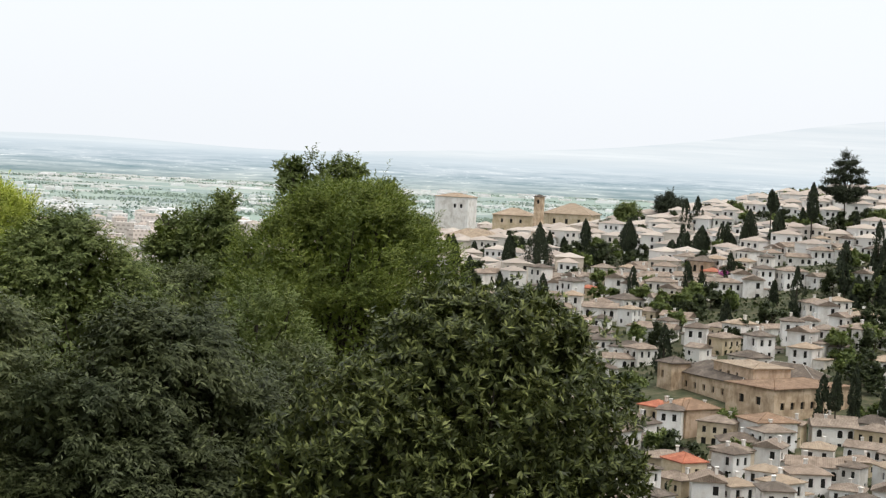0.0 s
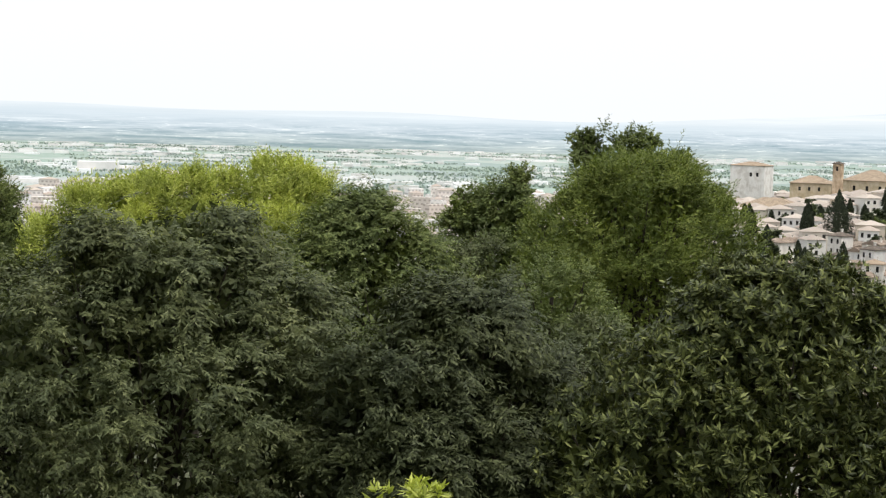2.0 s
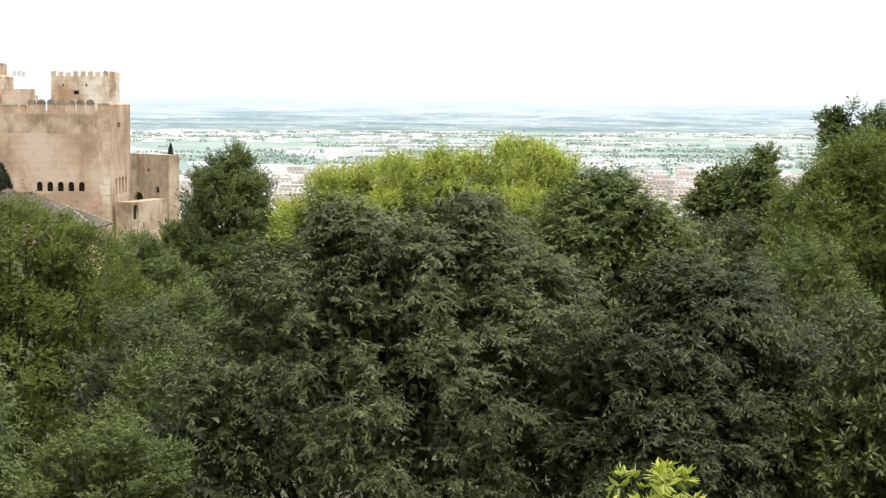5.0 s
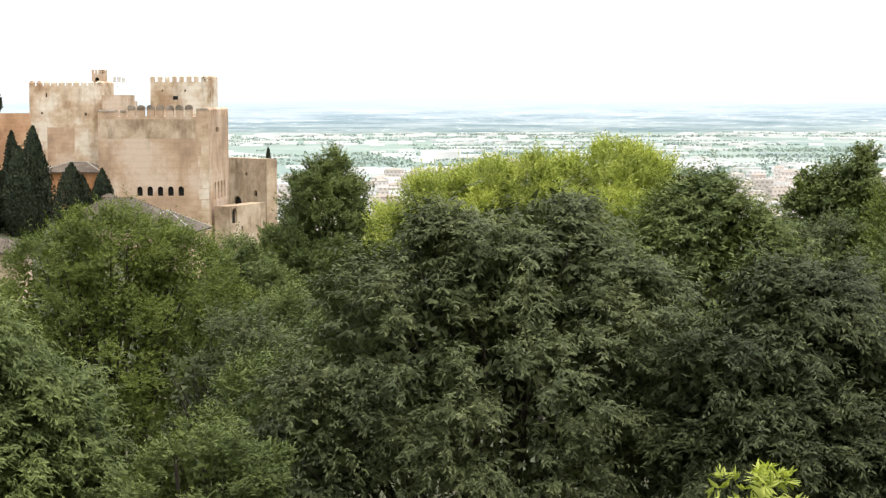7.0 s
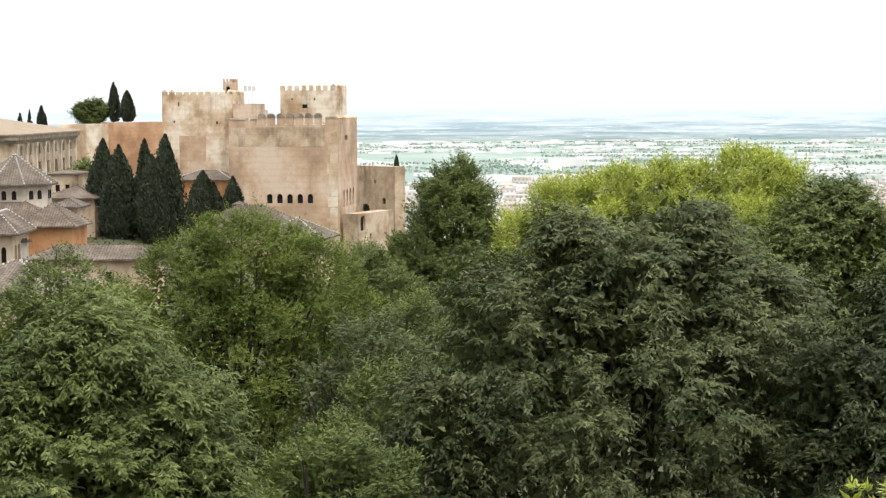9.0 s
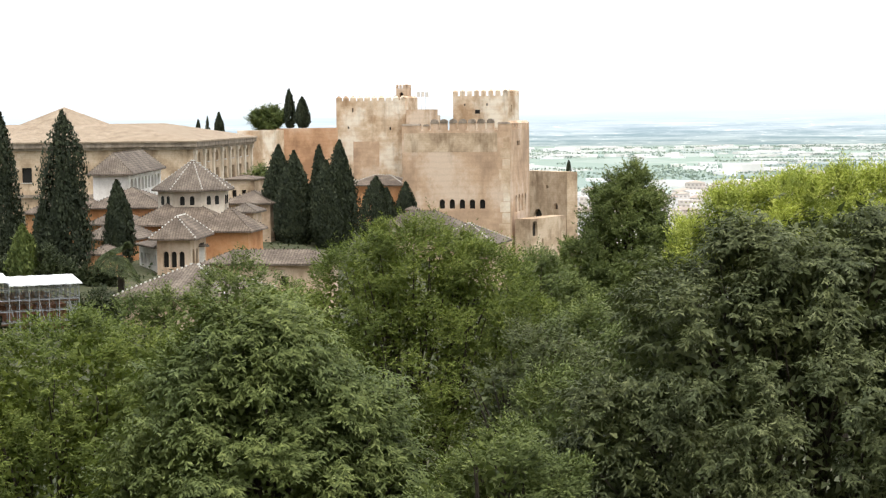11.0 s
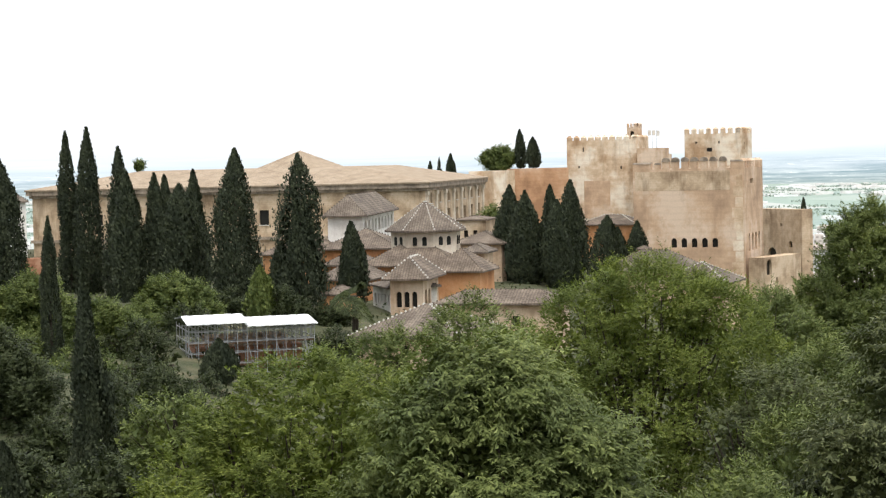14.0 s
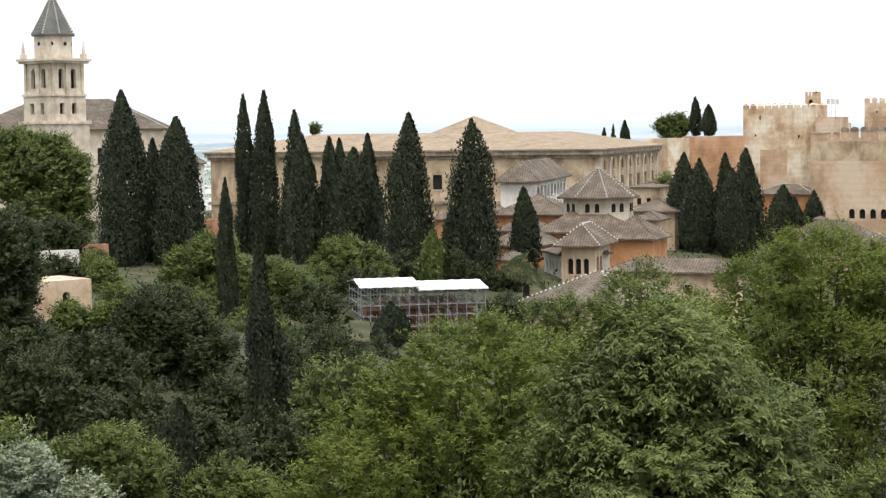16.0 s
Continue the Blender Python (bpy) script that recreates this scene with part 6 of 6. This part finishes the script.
def boxes_mesh(name, items, mat, label, category, roof_rise=None):
    """Many distant blocks in one mesh: x, y, z, length, width, height, turn."""
    n = len(items)
    it = np.array(items, float)
    c, s = np.cos(it[:, 6]), np.sin(it[:, 6])
    corner = np.array([(-1, -1), (1, -1), (1, 1), (-1, 1)]) / 2
    lx, ly = corner[:, 0][None] * it[:, 3:4], corner[:, 1][None] * it[:, 4:5]
    X, Y = it[:, 0:1] + lx * c[:, None] - ly * s[:, None], it[:, 1:2] + lx * s[:, None] + ly * c[:, None]
    z0, z1 = np.repeat(it[:, 2:3], 4, 1), np.repeat(it[:, 2:3] + it[:, 5:6], 4, 1)
    low, top = np.stack([X, Y, z0], 2), np.stack([X, Y, z1], 2)
    v = np.concatenate([low, top], 1)
    quads = [(0, 1, 5, 4), (1, 2, 6, 5), (2, 3, 7, 6), (3, 0, 4, 7)]
    if roof_rise is None:
        quads.append((4, 5, 6, 7))
        faces = [tuple(8 * i + j for j in q) for i in range(n) for q in quads]
        verts = v.reshape(-1, 3)
    else:
        apex = np.stack([it[:, 0], it[:, 1], it[:, 2] + it[:, 5] + roof_rise], 1)[:, None]
        verts = np.concatenate([top, apex], 1).reshape(-1, 3)
        faces = [tuple(5 * i + j for j in q) for i in range(n) for q in ((0, 1, 4), (1, 2, 4), (2, 3, 4), (3, 0, 4), (3, 2, 1, 0))]
    me = bpy.data.meshes.new(name)
    me.from_pydata(verts.tolist(), [], faces)
    me.materials.append(mat)
    return tagged(new(name, me), label, category, kind="stuff")


def facade(name, stops, rows):
    """Distant facades: each block its own tint, with faint floors of windows."""
    m, nt, b = material(name, 0.85)
    geo = nt.nodes.new("ShaderNodeNewGeometry")
    col = ramp(nt, geo.outputs["Random Per Island"], stops)
    if rows:
        br = nt.nodes.new("ShaderNodeTexBrick")
        for i, v in (("Scale", 1.0), ("Mortar Size", 0.9), ("Brick Width", 3.4), ("Row Height", 3.0), ("Mortar Smooth", 0.2)):
            br.inputs[i].default_value = v
        br.inputs["Color1"].default_value = br.inputs["Color2"].default_value = (0.45, 0.43, 0.42, 1)
        br.inputs["Mortar"].default_value = (1, 1, 1, 1)
        sp, cb = nt.nodes.new("ShaderNodeSeparateXYZ"), nt.nodes.new("ShaderNodeCombineXYZ")
        nt.links.new(geo.outputs["Position"], sp.inputs[0])
        nt.links.new(sp.outputs[0], cb.inputs[0])
        nt.links.new(sp.outputs[2], cb.inputs[1])
        nt.links.new(cb.outputs[0], br.inputs["Vector"])
        col = mixed(nt, "MULTIPLY", 0.7, col, br.outputs[0])
    n = noise_tex(nt, 0.08, 4, 0.6, geo.outputs["Position"])
    col = mixed(nt, "MULTIPLY", 0.4, col, ramp(nt, n.outputs[0], [(0.3, (0.75, 0.75, 0.75)), (0.7, (1.1, 1.1, 1.1))]))
    nt.links.new(col, b.inputs["Base Color"])
    return m


FAR_WHITE = facade("upper_house_walls", [(0.0, (0.8, 0.79, 0.76)), (0.7, (0.76, 0.72, 0.66)), (1.0, (0.62, 0.52, 0.4))], False)
CITY = facade("city_facades", [(0.0, (0.82, 0.81, 0.79)), (0.4, (0.74, 0.7, 0.65)), (0.65, (0.58, 0.49, 0.42)), (0.8, (0.68, 0.58, 0.5)), (1.0, (0.84, 0.83, 0.82))], True)
SHED = facade("white_sheds", [(0.0, (0.84, 0.84, 0.84)), (0.5, (0.76, 0.74, 0.71)), (1.0, (0.6, 0.58, 0.56))], False)
CITY_ROOF = facade("city_roofs", [(0.0, (0.36, 0.3, 0.25)), (0.5, (0.47, 0.41, 0.35)), (1.0, (0.3, 0.25, 0.21))], False)
r = random.Random(21)
flat, pitched, sheds = [], [], []
for _ in range(4200):
    a, d = r.uniform(-4, 44), math.sqrt(r.uniform(880 ** 2, 2150 ** 2))
    edge = 1750 + 350 * noise.noise((a / 6, 0, 9)) + (250 if a > 24 else 0)
    if d > edge:
        continue
    x, y = d * math.sin(radians(a)), d * math.cos(radians(a))
    h = r.choice((6, 7, 9, 9, 12, 15)) * (1.3 if d > 1300 else 1)
    item = (x, y, ground_z(x, y) - 1, r.uniform(7, 19), r.uniform(7, 12), h, radians(r.uniform(-40, 40) - a))
    (pitched if r.random() < 0.55 else flat).append(item)
boxes_mesh("city_blocks", flat + pitched, CITY, "pale and brick-coloured city blocks below the hill", "city")
boxes_mesh("city_roofs", [(i[0], i[1], i[2] + 0.05, i[3] + 1, i[4] + 1, i[5], i[6]) for i in pitched], CITY_ROOF, "low tiled roofs over the city blocks", "roofs", 2.2)
for _ in range(2600):
    a, d = r.uniform(-32, 46), r.uniform(1850, 4750)
    if noise.noise((a / 5, d / 420, 4)) < 0.0:
        continue
    x, y = d * math.sin(radians(a)), d * math.cos(radians(a))
    sheds.append((x, y, -0.3, r.choice((7, 9, 12, 16, 26)) * (0.8 + d / 4000), r.uniform(7, 14), r.uniform(3, 6), radians(r.uniform(-12, 12) - a)))
boxes_mesh("far_sheds", sheds, SHED, "white farm sheds and villages scattered over the plain", "sheds")
p = (295.7, 2482.4, 17.7)
boxes_mesh("far_warehouse", [(p[0], p[1], 0, 56, 30, 13, radians(-6)), (p[0] + 52, p[1] + 30, 0, 60, 24, 7, radians(-6))], SHED, "large white warehouse out on the plain", "warehouse")

hill, panes = [], []
for x, y, a, d in beyond:
    t = -a + rng.choice((-38, -20, -8, 6, 18, 34)) + rng.uniform(-6, 6)
    L, W, h = rng.uniform(5.5, 9.5), rng.uniform(5, 6.5), rng.uniform(5.5, 8.5)
    z = ground_z(x, y) - 2
    c, s_ = math.cos(radians(t)), math.sin(radians(t))
    hill.append((x, y, z, L, W, h, radians(t)))
    n = int(L / 1.9)
    for k in range(n):
        for f in range(2):
            if rng.random() < 0.75:
                u = (k + 0.5) / n * L - L / 2
                panes.append((x + u * c + W / 2 * s_, y + u * s_ - W / 2 * c, z + h - 2.0 - 2.4 * f, rng.uniform(0.7, 1.0), 0.16, rng.uniform(1.0, 1.4), radians(t)))
boxes_mesh("upper_houses", hill, FAR_WHITE, "white houses packed on the upper hill", "houses")
boxes_mesh("upper_roofs", [(i[0], i[1], i[2] + 0.05, i[3] + 0.8, i[4] + 0.8, i[5], i[6]) for i in hill], CITY_ROOF, "brown tile roofs of the upper hill houses", "roofs", 1.4)
boxes_mesh("upper_windows", panes, GLASS, "small dark windows of the upper hill houses", "windows")
nrng = np.random.default_rng(33)
# shrubs and creepers in the gardens between the houses
u = []
while len(u) < 26000:
    a, d = nrng.uniform(24, 43.5), nrng.uniform(250, 760)
    x, y = d * math.sin(radians(a)), d * math.cos(radians(a))
    w = noise.noise((x / 32, y / 32, 2.0))
    if (w > 0.02 or noise.noise((x / 11, y / 11, 5)) > 0.25) and math.hypot(x - CON.x, y - CON.y) > 24:
        hump = max(0.0, noise.noise((x / 6, y / 6, 8))) * 5
        u.append((x, y, ground_z(x, y) + nrng.uniform(0, 0.6 + hump)))
u = np.array(u)
leaf_object("hill_shrubs", u, unit(nrng.normal(size=(len(u), 3)) + np.array([0, 0, 0.8])), 0.9, 0.7, L_DARK, None, nrng)
tagged(bpy.data.objects["hill_shrubs"], "dark green garden shrubs between white houses", "shrubs", kind="stuff")
pts = []
for _ in range(420):
    a, d = nrng.uniform(-32, 46), nrng.uniform(1500, 4750)
    L = nrng.uniform(60, 420) if nrng.random() < 0.7 else 14
    t = radians(nrng.normal() * 5 - a)
    n = int(10 + L * 0.8)
    s = nrng.uniform(-L / 2, L / 2, n)
    x0, y0 = d * math.sin(radians(a)), d * math.cos(radians(a))
    tall = nrng.uniform(0.5, 3.0)
    pts.append(np.stack([x0 + s * math.cos(t) + nrng.normal(size=n) * 2, y0 + s * math.sin(t) + nrng.normal(size=n) * 12, nrng.uniform(-1, 1, n) + nrng.random(n) * tall], 1))
pts = np.concatenate(pts)
leaf_object("far_groves", pts, unit(nrng.normal(size=(len(pts), 3)) + np.array([0, 0, 1.2])), 2.6, 4.2, L_FAR_HAZE, None, nrng)
tagged(bpy.data.objects["far_groves"], "distant hedgerows and poplar groves between fields", "trees", kind="stuff")
# undergrowth on the near slopes
u = []
while len(u) < 42000:
    a, d = nrng.uniform(-50, 62), nrng.uniform(48, 260)
    x, y = d * math.sin(radians(a)), d * math.cos(radians(a))
    if noise.noise((x / 9, y / 9, 7)) > -0.15:
        u.append((x, y, ground_z(x, y) + nrng.uniform(-0.1, 0.9)))
u = np.array(u)
leaf_object("undergrowth", u, unit(nrng.normal(size=(len(u), 3)) + np.array([0, 0, 1.0])), 0.4, 0.3, L_DARK, None, nrng, slim=True)
tagged(bpy.data.objects["undergrowth"], "dense green undergrowth on the ravine slopes", "shrubs", kind="stuff")
